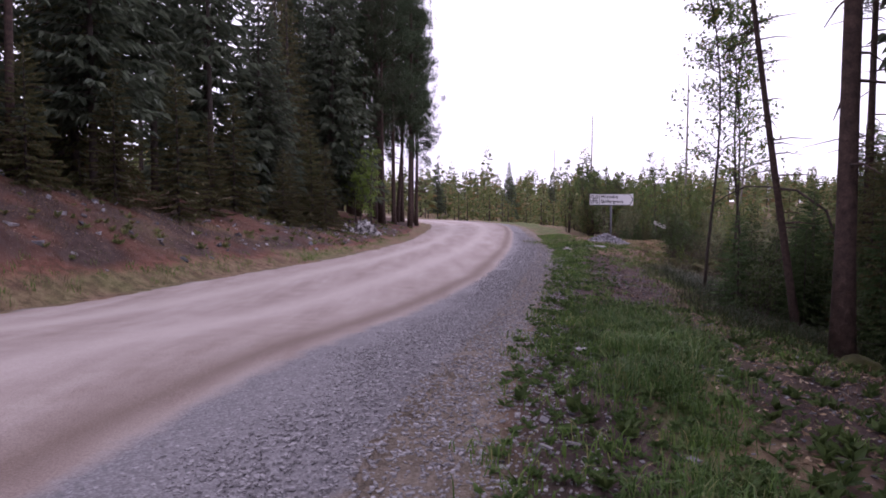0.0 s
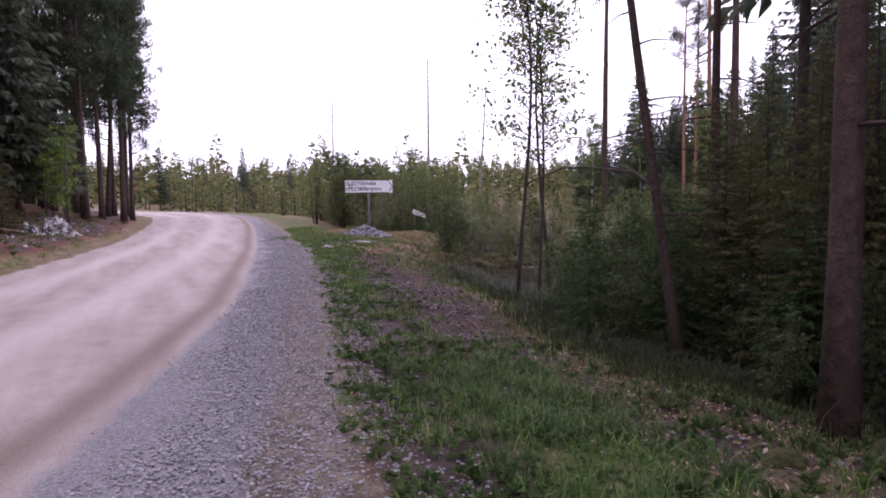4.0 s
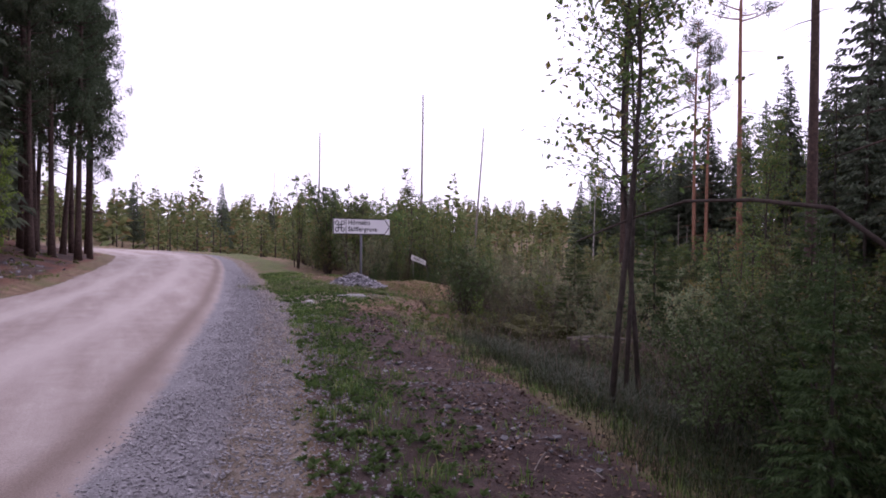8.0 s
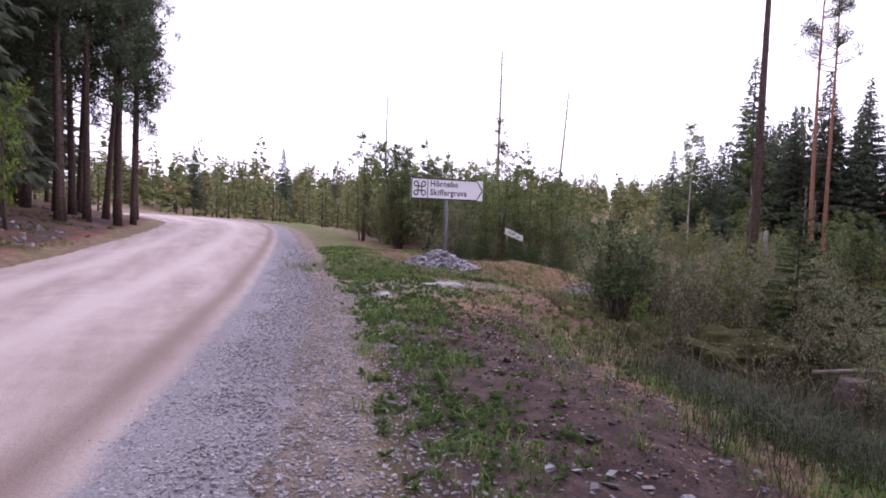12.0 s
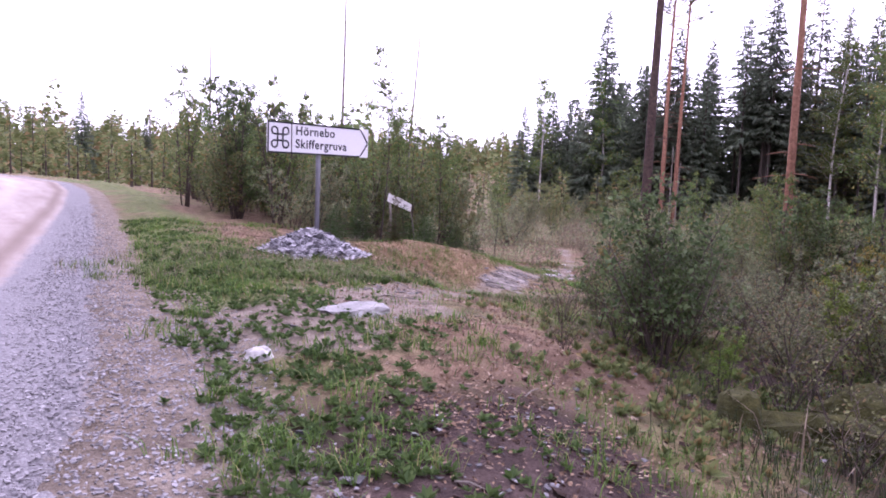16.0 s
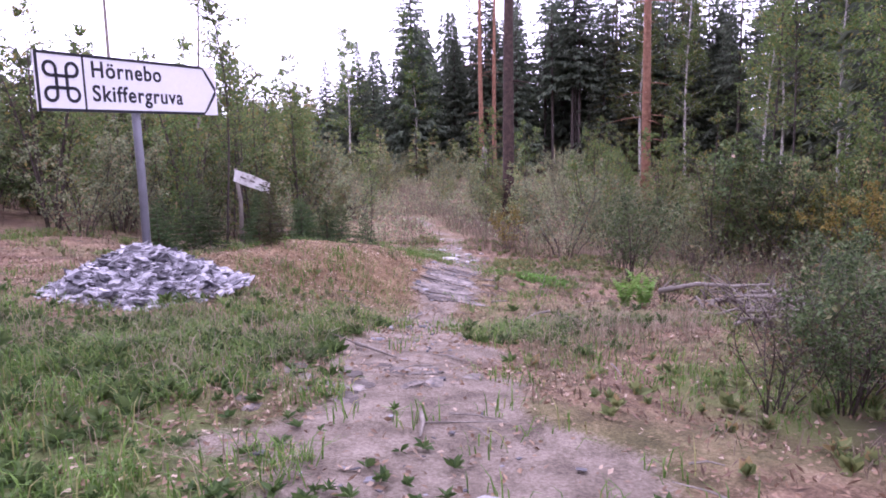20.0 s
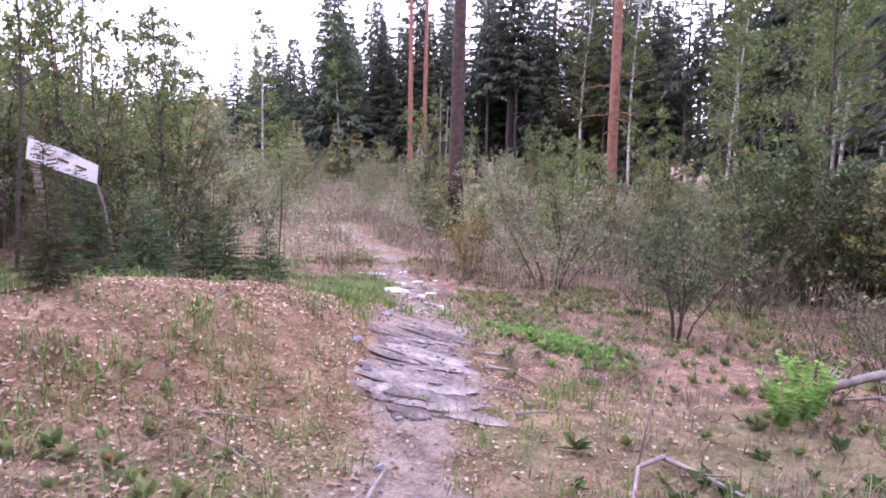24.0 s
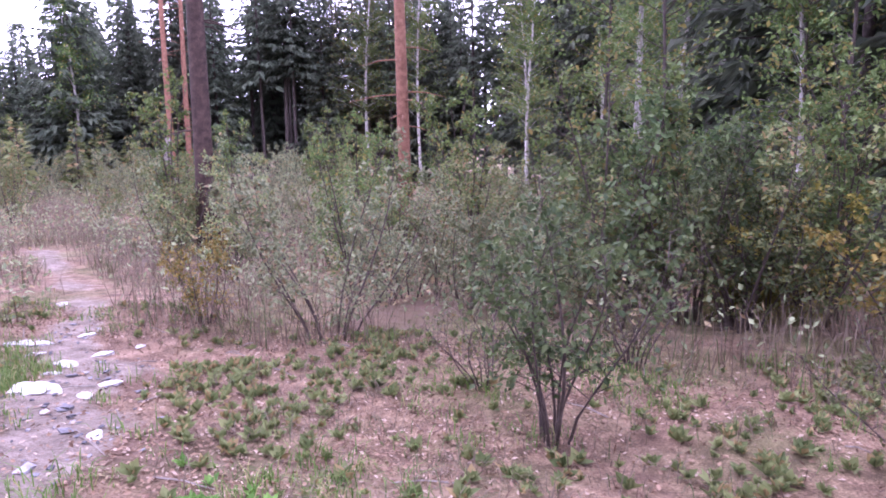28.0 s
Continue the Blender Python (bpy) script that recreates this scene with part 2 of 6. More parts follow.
M_BOARD = surface("peeling_white_board", [(0.36, (0.2, 0.17, 0.15)), (0.46, (0.6, 0.58, 0.55)), (0.7, (0.75, 0.73, 0.7))], 7, 40, 0.8, 0.004)


def ground_material():
    m, nt, out = material("forest_ground")
    v = coords(nt)
    big, mid, fine = noise_at(nt, v, 0.5), noise_at(nt, v, 5.0), noise_at(nt, v, 55.0, 5.0, 0.7)
    mix = calc(nt, "ADD", calc(nt, "MULTIPLY", mid, 0.5), calc(nt, "MULTIPLY", fine, 0.5))
    heath = ramp(nt, mix, [(0.32, (0.045, 0.027, 0.018)), (0.46, (0.14, 0.087, 0.055)), (0.56, (0.27, 0.177, 0.115)), (0.7, (0.45, 0.335, 0.24))])
    moss = ramp(nt, mix, [(0.3, (0.035, 0.042, 0.016)), (0.52, (0.12, 0.14, 0.045)), (0.72, (0.26, 0.25, 0.11))])
    soil = ramp(nt, mix, [(0.34, (0.018, 0.011, 0.01)), (0.5, (0.062, 0.039, 0.034)), (0.72, (0.17, 0.118, 0.102))])
    sand = ramp(nt, mix, [(0.32, (0.07, 0.052, 0.038)), (0.48, (0.185, 0.148, 0.114)), (0.7, (0.4, 0.335, 0.275))])

    def edge(name):
        a = attr(nt, name)
        wob = calc(nt, "MULTIPLY", calc(nt, "SUBTRACT", mix, 0.5), 1.6)
        e = nt.nodes.new("ShaderNodeMapRange")
        e.inputs["From Min"].default_value, e.inputs["From Max"].default_value = 0.35, 0.65
        nt.links.new(calc(nt, "ADD", a, wob), e.inputs["Value"])
        return e.outputs[0]

    col = mixc(nt, ramp(nt, big, [(0.42, (0, 0, 0)), (0.62, (0.6, 0.6, 0.6))]), heath, moss)
    ochre = ramp(nt, mix, [(0.3, (0.055, 0.036, 0.019)), (0.5, (0.22, 0.142, 0.076)), (0.62, (0.38, 0.275, 0.165)), (0.75, (0.52, 0.42, 0.29))])
    col = mixc(nt, edge("ochre"), col, ochre)
    russet = ramp(nt, mix, [(0.32, (0.035, 0.016, 0.011)), (0.48, (0.13, 0.055, 0.036)), (0.6, (0.25, 0.12, 0.08)), (0.74, (0.36, 0.2, 0.14))])
    col = mixc(nt, edge("russet"), col, russet)
    col = mixc(nt, edge("green"), col, moss)
    col = mixc(nt, edge("soil"), col, soil)
    col = mixc(nt, edge("sand"), col, sand)
    finish(nt, out, col, 0.95, mix, 0.06, strength=0.9)
    return m


def road_material():
    m, nt, out = material("dirt_road")
    v = coords(nt)
    stretch = nt.nodes.new("ShaderNodeMapping")
    stretch.inputs["Scale"].default_value = (1.0, 0.12, 1.0)
    nt.links.new(v, stretch.inputs[0])
    streak = noise_at(nt, stretch.outputs[0], 2.2, 5.0)
    mid, fine = noise_at(nt, v, 3.0), noise_at(nt, v, 90.0, 4.0, 0.7)
    stone = nt.nodes.new("ShaderNodeTexVoronoi")
    stone.inputs["Scale"].default_value = 80.0
    nt.links.new(v, stone.inputs["Vector"])
    f = calc(nt, "ADD", calc(nt, "MULTIPLY", streak, 0.6), calc(nt, "ADD", calc(nt, "MULTIPLY", mid, 0.25), calc(nt, "MULTIPLY", fine, 0.15)))
    track = ramp(nt, f, [(0.32, (0.23, 0.18, 0.16)), (0.5, (0.325, 0.275, 0.25)), (0.68, (0.42, 0.375, 0.35))])
    track = mixc(nt, calc(nt, "MULTIPLY", attr(nt, "rut"), 0.75), track, (0.45, 0.4, 0.375))
    track = mixc(nt, calc(nt, "MULTIPLY", attr(nt, "brown"), 0.85), track, mixc(nt, fine, (0.1, 0.072, 0.058), (0.22, 0.165, 0.135)))
    g = calc(nt, "ADD", calc(nt, "MULTIPLY", stone.outputs["Color"], 0.55), calc(nt, "MULTIPLY", fine, 0.45))
    gravel = ramp(nt, g, [(0.2, (0.12, 0.113, 0.12)), (0.5, (0.2, 0.191, 0.199)), (0.8, (0.31, 0.298, 0.306))])
    a = calc(nt, "ADD", attr(nt, "gravel"), calc(nt, "MULTIPLY", calc(nt, "SUBTRACT", mid, 0.5), 0.7))
    e = nt.nodes.new("ShaderNodeMapRange")
    e.inputs["From Min"].default_value, e.inputs["From Max"].default_value = 0.3, 0.7
    nt.links.new(a, e.inputs["Value"])
    h = mixc(nt, e.outputs[0], calc(nt, "MULTIPLY", fine, 0.25), calc(nt, "SUBTRACT", 1.0, stone.outputs["Distance"]))
    track = mixc(nt, 0.5, track, ramp(nt, fine, [(0.3, (0.3, 0.28, 0.27)), (0.7, (0.75, 0.73, 0.72))]), "OVERLAY")
    worn = calc(nt, "ADD", attr(nt, "verge"), calc(nt, "ADD", calc(nt, "MULTIPLY", calc(nt, "SUBTRACT", noise_at(nt, v, 7.0), 0.5), 1.6), calc(nt, "MULTIPLY", calc(nt, "SUBTRACT", fine, 0.5), 0.8)))
    rim_fade = nt.nodes.new("ShaderNodeMapRange")
    rim_fade.inputs["From Min"].default_value, rim_fade.inputs["From Max"].default_value = 0.35, 0.75
    nt.links.new(worn, rim_fade.inputs["Value"])
    earth = ramp(nt, fine, [(0.32, (0.07, 0.054, 0.043)), (0.5, (0.18, 0.148, 0.12)), (0.7, (0.36, 0.31, 0.27))])
    col = mixc(nt, rim_fade.outputs[0], mixc(nt, e.outputs[0], track, gravel), earth)
    finish(nt, out, col, 0.9, h, 0.012)
    return m


M_GROUND = ground_material()
M_ROAD = road_material()


# ---- the lie of the land ----
def smooth(a, b, x):
    q = np.clip((np.asarray(x, float) - a) / (b - a), 0, 1)
    return q * q * (3 - 2 * q)


def hash2(i, j, seed):
    n = (i * 374761393 + j * 668265263 + seed * 982451653) & 0x7FFFFFFF
    n = ((n ^ (n >> 13)) * 1274126177) & 0x7FFFFFFF
    return ((n ^ (n >> 16)) & 0xFFFF) / 65535.0


def lumps(x, y, size, seed=0):
    """Smooth value noise from 0 to 1 over the plan."""
    x, y = np.asarray(x, float) / size + 500, np.asarray(y, float) / size + 500
    i, j = np.floor(x).astype(np.int64), np.floor(y).astype(np.int64)
    u, v = x - i, y - j
    u, v = u * u * (3 - 2 * u), v * v * (3 - 2 * v)
    a, b, c, d = hash2(i, j, seed), hash2(i + 1, j, seed), hash2(i, j + 1, seed), hash2(i + 1, j + 1, seed)
    return (a * (1 - u) + b * u) * (1 - v) + (c * (1 - u) + d * u) * v


RIM_Y = [-30, 0, 4.4, 8.7, 14, 18.8, 24.2, 30.8, 39.5, 50, 60, 75, 95, 120]
RIM_X = [-6.5, -0.75, 0.05, 0.9, 2.0, 3.0, 3.95, 4.75, 5.75, 6.8, 7.1, 4.6, -5, -20]
TRK_X = [-7.6, -2.1, -1.3, -0.3, 1.15, 1.95, 2.85, 3.75, 4.85, 5.9, 6.3, 3.9, -5.7, -20.6]
LEFT_X = [-14, -7.6, -6.6, -5.4, -3.9, -2.7, -1.6, -0.6, 0.0, 0.5, 0.6, -1.6, -11, -26]
PATH_P = [(5.4, 24.7), (6.6, 25.7), (8.2, 27.2), (9.5, 28.2), (10.7, 29.1), (11.75, 29.85), (14.0, 31.35), (15.6, 32.75), (16.35, 33.5), (18.2, 35.05), (19.8, 36.8), (23, 41)]
PATH_W = [0.75, 0.55, 0.34, 0.28, 0.3, 0.32, 0.32, 0.3, 0.22, 0.16, 0.12]


def rim(y):
    return np.interp(y, RIM_Y, RIM_X)


def track_rim(y):
    return np.interp(y, RIM_Y, TRK_X)


def left_rim(y):
    return np.interp(y, RIM_Y, LEFT_X)


def path_mask(x, y):
    """1 in the middle of the footpath, 0 well off it."""
    x, y = np.asarray(x, float), np.asarray(y, float)
    best = np.full(np.broadcast(x, y).shape, -9.0)
    for (a, b), (c, d), w in zip(PATH_P[:-1], PATH_P[1:], PATH_W):
        q = np.clip(((x - a) * (c - a) + (y - b) * (d - b)) / ((c - a) ** 2 + (d - b) ** 2), 0, 1)
        best = np.maximum(best, w - np.hypot(x - a - q * (c - a), y - b - q * (d - b)))
    return smooth(-0.35, 0.3, best + 0.45 * (lumps(x, y, 0.5, 41) - 0.5))


def road_level(y):
    y = np.asarray(y, float)
    return 0.24 + 0.28 * np.exp(-(np.maximum(0, y - 3) / 9) ** 2) + 0.0035 * np.maximum(0, y - 10) + 0.1 * smooth(9, 15, y) + 0.1 * smooth(9, 5, y)


def land(x, y):
    """Height of the ground."""
    x, y = np.asarray(x, float), np.asarray(y, float)
    d, e = x - rim(y), left_rim(y) - x
    z = road_level(y)
    dp = np.maximum(d, 0)
    z = z - 0.1 * np.minimum(dp, 9) - 0.06 * np.clip(dp - 9, 0, 10)
    z = z + smooth(20, 25, y) * (0.2 * smooth(0.2, 1.6, d) - 0.4 * smooth(6, 11, d))
    ditch = np.exp(-((d - 5.2) / 1.6) ** 2) * (1 - smooth(20, 24, y))
    z = z - 0.25 * ditch
    ep = np.maximum(e - 0.3, 0)
    high = 0.68 - 0.32 * smooth(8, 20, y) - 0.2 * smooth(18, 32, y)
    z = z + high * np.minimum(ep, 4.5) + 0.12 * np.clip(ep - 4.5, 0, 30)
    off = smooth(0.3, 1.6, np.maximum(d, e)) * (1 - 0.8 * path_mask(x, y))
    z = z + off * (0.16 * (lumps(x, y, 1.7, 1) - 0.5) + 0.07 * (lumps(x, y, 0.45, 2) - 0.5))
    z = z + smooth(1.2, 6, ep) * 0.5 * (lumps(x, y, 3.1, 5) - 0.5)
    z = z + 0.26 * np.exp(-(((x - 10.2) / 1.9) ** 2 + ((y - 30.7) / 0.9) ** 2))
    z = z - 0.3 * np.exp(-((x - 10.2) / 2.0) ** 2 - ((y - 28.5) / 1.5) ** 2)
    far = smooth(70, 160, np.hypot(x, y - 10))
    return z + far * (2.5 + 2.0 * lumps(x, y, 60, 9))


def ground_at(x, y):
    return float(land(np.array([x]), np.array([y]))[0])


def mesh_np(name, verts, faces, mat=None, smoothed=False):
    """A mesh from an array of points and arrays of faces with 3 or 4 corners each."""
    me = bpy.data.meshes.new(name)
    verts = np.asarray(verts, np.float32).reshape(-1, 3)
    faces = [np.asarray(f, np.int32) for f in faces if len(f)]
    loops = np.concatenate([f.ravel() for f in faces])
    sizes = np.concatenate([np.full(len(f), f.shape[1], np.int32) for f in faces])
    me.vertices.add(len(verts))
    me.vertices.foreach_set("co", verts.ravel())
    me.loops.add(len(loops))
    me.loops.foreach_set("vertex_index", loops)
    me.polygons.add(len(sizes))
    me.polygons.foreach_set("loop_start", np.concatenate([[0], np.cumsum(sizes)[:-1]]).astype(np.int32))
    me.polygons.foreach_set("use_smooth", np.full(len(sizes), smoothed))
    me.update(calc_edges=True)
    if mat:
        me.materials.append(mat)
    return me


def grid_faces(nx, ny):
    i = np.arange(nx * ny).reshape(ny, nx)
    return np.stack([i[:-1, :-1], i[:-1, 1:], i[1:, 1:], i[1:, :-1]], -1).reshape(-1, 4)


def set_attr(me, name, values):
    a = me.attributes.new(name, "FLOAT", "POINT")
    a.data.foreach_set("value", np.asarray(values, np.float32).ravel())


def steps(*runs):
    out = []
    for a, b, s in runs:
        out.append(np.arange(a, b, s))
    return np.concatenate(out)


def verge_strip(d, y):
    """The green strip along the shaded verge, widening away from the start."""
    q = np.clip(y - 4.6, -2, 5)
    return np.exp(-((d - 1.5 - 0.06 * q) / (0.4 + 0.07 * q)) ** 4)


def zones(x, y):
    """How green, how bare and how sandy the ground is off the road; soil also carries ditch shade."""
    d = x - rim(y)
    n = lumps(x, y, 0.8, 3)
    pm = path_mask(x, y)
    green = 0.7 * verge_strip(d, y) * (1 - smooth(9.5, 12, y))
    green = np.maximum(green, 0.55 * np.exp(-((d - 3.7) / 0.7) ** 2) * smooth(8, 11, y) * (1 - smooth(19, 22, y)))
    green = np.maximum(green, np.exp(-((d - 1.3) / 1.1) ** 2) * smooth(23.5, 25.5, y) * (1 - smooth(60, 90, y)))
    green = np.maximum(green, 0.85 * np.exp(-((x - 7.2) / 1.2) ** 2 - ((y - 28.0) / 0.8) ** 2))
    green = np.maximum(green, np.exp(-((x - 9.7) / 0.6) ** 2 - ((y - 27.5) / 0.45) ** 2))
    green = np.maximum(green, 0.9 * np.exp(-((x - 14.2) / 1.2) ** 2 - ((y - 32.5) / 0.6) ** 2))
    green = np.maximum(green, 0.6 * smooth(0.58, 0.8, lumps(x, y, 1.8, 62)) * smooth(2.5, 4, d) * smooth(9, 14, y) * (1 - smooth(25, 28, y)))
    green = green * (0.45 + 0.75 * n) * (0.7 + 0.6 * lumps(x, y, 0.3, 14))
    green = np.maximum(green, 0.3 * np.exp(-((left_rim(y) - x - 0.5) / 0.45) ** 2))
    soil = np.exp(-((d - 2.0) / 0.95) ** 4) * smooth(8.5, 11, y) * (1 - smooth(22, 24, y))
    soil = np.maximum(soil, smooth(0.5, 1.3, left_rim(y) - x) * (1 - smooth(4, 6, left_rim(y) - x)) * (0.35 + n * 0.9))
    soil = np.maximum(soil, 0.8 * np.exp(-((d - 0.95) / 0.6) ** 2) * (1 - smooth(22, 24, y)))
    # dark soil colour over the ditch stands in for the forest's shade
    soil = np.maximum(soil, (0.45 + 0.8 * lumps(x, y, 1.6, 15)) * smooth(3.4, 5.4, d) * (1 - smooth(10, 24, d)) * (1 - smooth(19, 23.5, y)))
    soil = np.maximum(soil, (0.4 + 0.7 * n) * smooth(3.4, 4.8, d) * smooth(20, 22, y) * (1 - smooth(23.6, 25.2, y + 0.35 * (x - 9))))
    soil = np.maximum(soil, 0.42 * smooth(0.5, 0.8, lumps(x, y, 1.2, 61)) * smooth(1.5, 3, d))
    soil = np.maximum(soil, (0.4 + 0.7 * lumps(x, y, 0.7, 66)) * smooth(1.4, 2.4, d) * smooth(8, 5, d) * (1 - smooth(9, 12, y)))
    sand = smooth(0.75, 0.1, d) * smooth(-3, -0.5, d)
    sand = np.maximum(sand, np.exp(-((d - 0.4) / 0.55) ** 2) * smooth(19, 22, y) * (1 - smooth(26, 28, y)))
    sand = np.maximum(sand, pm)
    return np.clip(green, 0, 1), np.clip(soil, 0, 1), np.clip(sand, 0, 1)


def build_ground():
    xs = steps((-1500, -200, 130), (-200, -40, 8), (-40, -9, 0.8), (-9, 18, 0.13), (18, 40, 0.6), (40, 200, 8), (200, 1501, 130))
    ys = steps((-1500, -200, 130), (-200, -30, 10), (-30, -1, 0.8), (-1, 35, 0.13), (35, 70, 0.7), (70, 200, 6), (200, 1501, 130))
    X, Y = np.meshgrid(xs, ys)
    Z = land(X, Y)
    inside = smooth(0.0, 0.35, np.minimum(rim(Y) - 0.1 - X, X - left_rim(Y) - 0.1)) * (1 - smooth(95, 120, np.abs(Y)))
    Z = Z - 0.07 * inside
    me = mesh_np("ground", np.stack([X, Y, Z], -1), [grid_faces(len(xs), len(ys))], M_GROUND, True)
    g, s, a = zones(X, Y)
    o = 1.1 * np.exp(-((X - 10.3) / 2.0) ** 2 - ((Y - 30.4) / 1.2) ** 2)
    o = np.maximum(o, 0.75 * lumps(X, Y, 1.4, 63) * smooth(0.3, 1.0, left_rim(Y) - X) * smooth(9, 5, left_rim(Y) - X))
    o = np.maximum(o, 0.35 * smooth(0.5, 0.75, lumps(X, Y, 2.4, 64)) * smooth(2.5, 4, X - rim(Y)) * smooth(24, 27, Y))
    e = left_rim(Y) - X
    rs = smooth(0.35, 1.1, e) * smooth(8, 5, e) * (0.35 + 0.75 * lumps(X, Y, 1.9, 65))
    s = s * np.where(e > 0, 0.75, 1.0)
    for key, val in (("green", g), ("soil", s), ("sand", a), ("ochre", o), ("russet", rs)):
        set_attr(me, key, val)
    return tagged(new("ground", me), "forest floor of moss, heath, soil and fallen leaves", "ground", kind="structure")


def build_road():
    ys = steps((-30, -1, 0.6), (-1, 40, 0.12), (40, 110, 0.7))
    us = np.unique(np.concatenate([np.linspace(-0.06, 0.06, 7), np.linspace(0.1, 0.75, 18), np.linspace(0.77, 1.05, 22)]))
    U, Y = np.meshgrid(us, ys)
    L, R = left_rim(Y), rim(Y)
    X = L + (R - L) * U
    edge = np.minimum(U + 0.03, 1.02 - U) * (R - L)
    Z = road_level(Y) + 0.05 * np.sin(np.clip(U, 0, 1) * np.pi)
    T = (track_rim(Y) - L) / (R - L)
    ruts = np.exp(-((U / T - 0.3) / 0.07) ** 2) + np.exp(-((U / T - 0.68) / 0.07) ** 2)
    Z = Z - 0.015 * ruts + 0.012 * (lumps(X, Y, 0.6, 11) - 0.5)
    Z = Z - 0.09 * smooth(0.22, -0.1, edge + 0.3 * (lumps(X, Y, 0.5, 12) - 0.5) + 0.22 * (lumps(X, Y, 0.14, 13) - 0.5)) + 0.004
    me = mesh_np("road", np.stack([X, Y, Z], -1), [grid_faces(len(us), len(ys))], M_ROAD, True)
    set_attr(me, "gravel", smooth(-0.02, 0.06, U - T) + 0.55 * smooth(0.03, -0.02, U))
    set_attr(me, "verge", smooth(0.42, 0.02, edge))
    set_attr(me, "rut", np.clip(ruts, 0, 1))
    set_attr(me, "brown", np.exp(-((U - T + 0.028) / 0.03) ** 2))
    return tagged(new("road", me), "pale brown unpaved road with a grey gravel shoulder", "road", kind="structure")


build_ground()
build_road()


# ---- building kit ----
rng = np.random.default_rng(7)


def part(name, me, parent, label="", at=None):
    ob = new(name, me)
    ob.parent = parent
    if at is not None:
        ob.matrix_basis = at
    if label:
        ob["label"] = label
    return ob


def thing(name, label, category, group="", x=0, y=0, z=None, rz=0, me=None):
    ob = new(name, me)
    ob.matrix_basis = pose(x, y, ground_at(x, y) if z is None else z, 0, 0, rz)
    return tagged(ob, label, category, group)


def tube(points, radii, n=7, cap=True):
    """Points and quads of a round limb along points."""
    P, R = np.asarray(points, float), np.asarray(radii, float)
    T = np.gradient(P, axis=0)
    T /= np.linalg.norm(T, axis=1)[:, None] + 1e-9
    ref = np.where(np.abs(T[:, 2:3]) > 0.9, [[1.0, 0, 0]], [[0, 0, 1.0]])
    A = np.cross(T, ref)
    A /= np.linalg.norm(A, axis=1)[:, None] + 1e-9
    B = np.cross(T, A)
    ang = np.linspace(0, 2 * np.pi, n, endpoint=False)
    V = P[:, None] + R[:, None, None] * (A[:, None] * np.cos(ang)[None, :, None] + B[:, None] * np.sin(ang)[None, :, None])
    i = np.arange(len(P) * n).reshape(len(P), n)
    j = np.roll(i, -1, 1)
    F = np.stack([i[:-1], j[:-1], j[1:], i[1:]], -1).reshape(-1, 4)
    V = V.reshape(-1, 3)
    if cap:
        k = len(V)
        V = np.concatenate([V, P[-1:] + T[-1:] * R[-1] * 0.3, P[:1]])
        tri = np.concatenate([np.stack([i[-1], j[-1], np.full(n, k)], -1), np.stack([j[0], i[0], np.full(n, k + 1)], -1)])
        return V, [F, tri]
    return V, [F]


def join(pieces):
    V, Q, T, k = [], [], [], 0
    for v, fs in pieces:
        V.append(v)
        for f in fs:
            (Q if f.shape[1] == 4 else T).append(f + k)
        k += len(v)
    out = []
    if Q:
        out.append(np.concatenate(Q))
    if T:
        out.append(np.concatenate(T))
    return np.concatenate(V), out


def unit(v):
    return v / (np.linalg.norm(v, axis=-1, keepdims=True) + 1e-9)


def leaves(base, way, length, width, r, fold=0.15, droop=0.0):
    """Leaves as pointed blades, each of two folded halves: base points, directions, lengths and widths."""
    n = len(base)
    way = unit(way)
    side = unit(np.cross(way, unit(r.normal(size=(n, 3)) * [0.6, 0.6, 0.3] + [0, 0, 1.0])))
    up = np.cross(side, way)
    L, W = np.broadcast_to(length, n)[:, None], np.broadcast_to(width, n)[:, None]
    mid = base + way * L * 0.45
    tip = base + way * L - [0, 0, 1.0] * (L * droop)
    V = np.stack([base, mid + side * W * 0.5 + up * W * fold, tip, mid - side * W * 0.5 + up * W * fold], 1).reshape(-1, 3)
    i = np.arange(n)[:, None] * 4
    return V, [np.concatenate([i + [0, 1, 2], i + [0, 2, 3]])]


def stones(centres, size, r, flat=0.5, tilt=0.5):
    """Broken angular stones: boxes with every corner pushed about."""
    n = len(centres)
    c = np.array([[a, b, d] for d in (-1, 1) for b in (-1, 1) for a in (-1, 1)], float) * 0.5
    V = c[None] + r.normal(scale=0.13, size=(n, 8, 3))
    size = np.broadcast_to(size, n)
    V = V * np.stack([size * r.uniform(0.7, 1.3, n), size * r.uniform(0.45, 1.0, n), size * flat * r.uniform(0.5, 1.3, n)], -1)[:, None]
    a = r.uniform(0, 2 * np.pi, n)
    tx, ty = r.normal(scale=tilt, size=n), r.normal(scale=tilt, size=n)
    x, y, z = V[..., 0], V[..., 1], V[..., 2]
    z = z + x * tx[:, None] + y * ty[:, None]
    V = np.stack([x * np.cos(a)[:, None] - y * np.sin(a)[:, None], x * np.sin(a)[:, None] + y * np.cos(a)[:, None], z], -1) + np.asarray(centres)[:, None]
    f = np.array([[0, 2, 3, 1], [4, 5, 7, 6], [0, 1, 5, 4], [2, 6, 7, 3], [0, 4, 6, 2], [1, 3, 7, 5]])
    return V.reshape(-1, 3), [(np.arange(n)[:, None, None] * 8 + f[None]).reshape(-1, 4)]


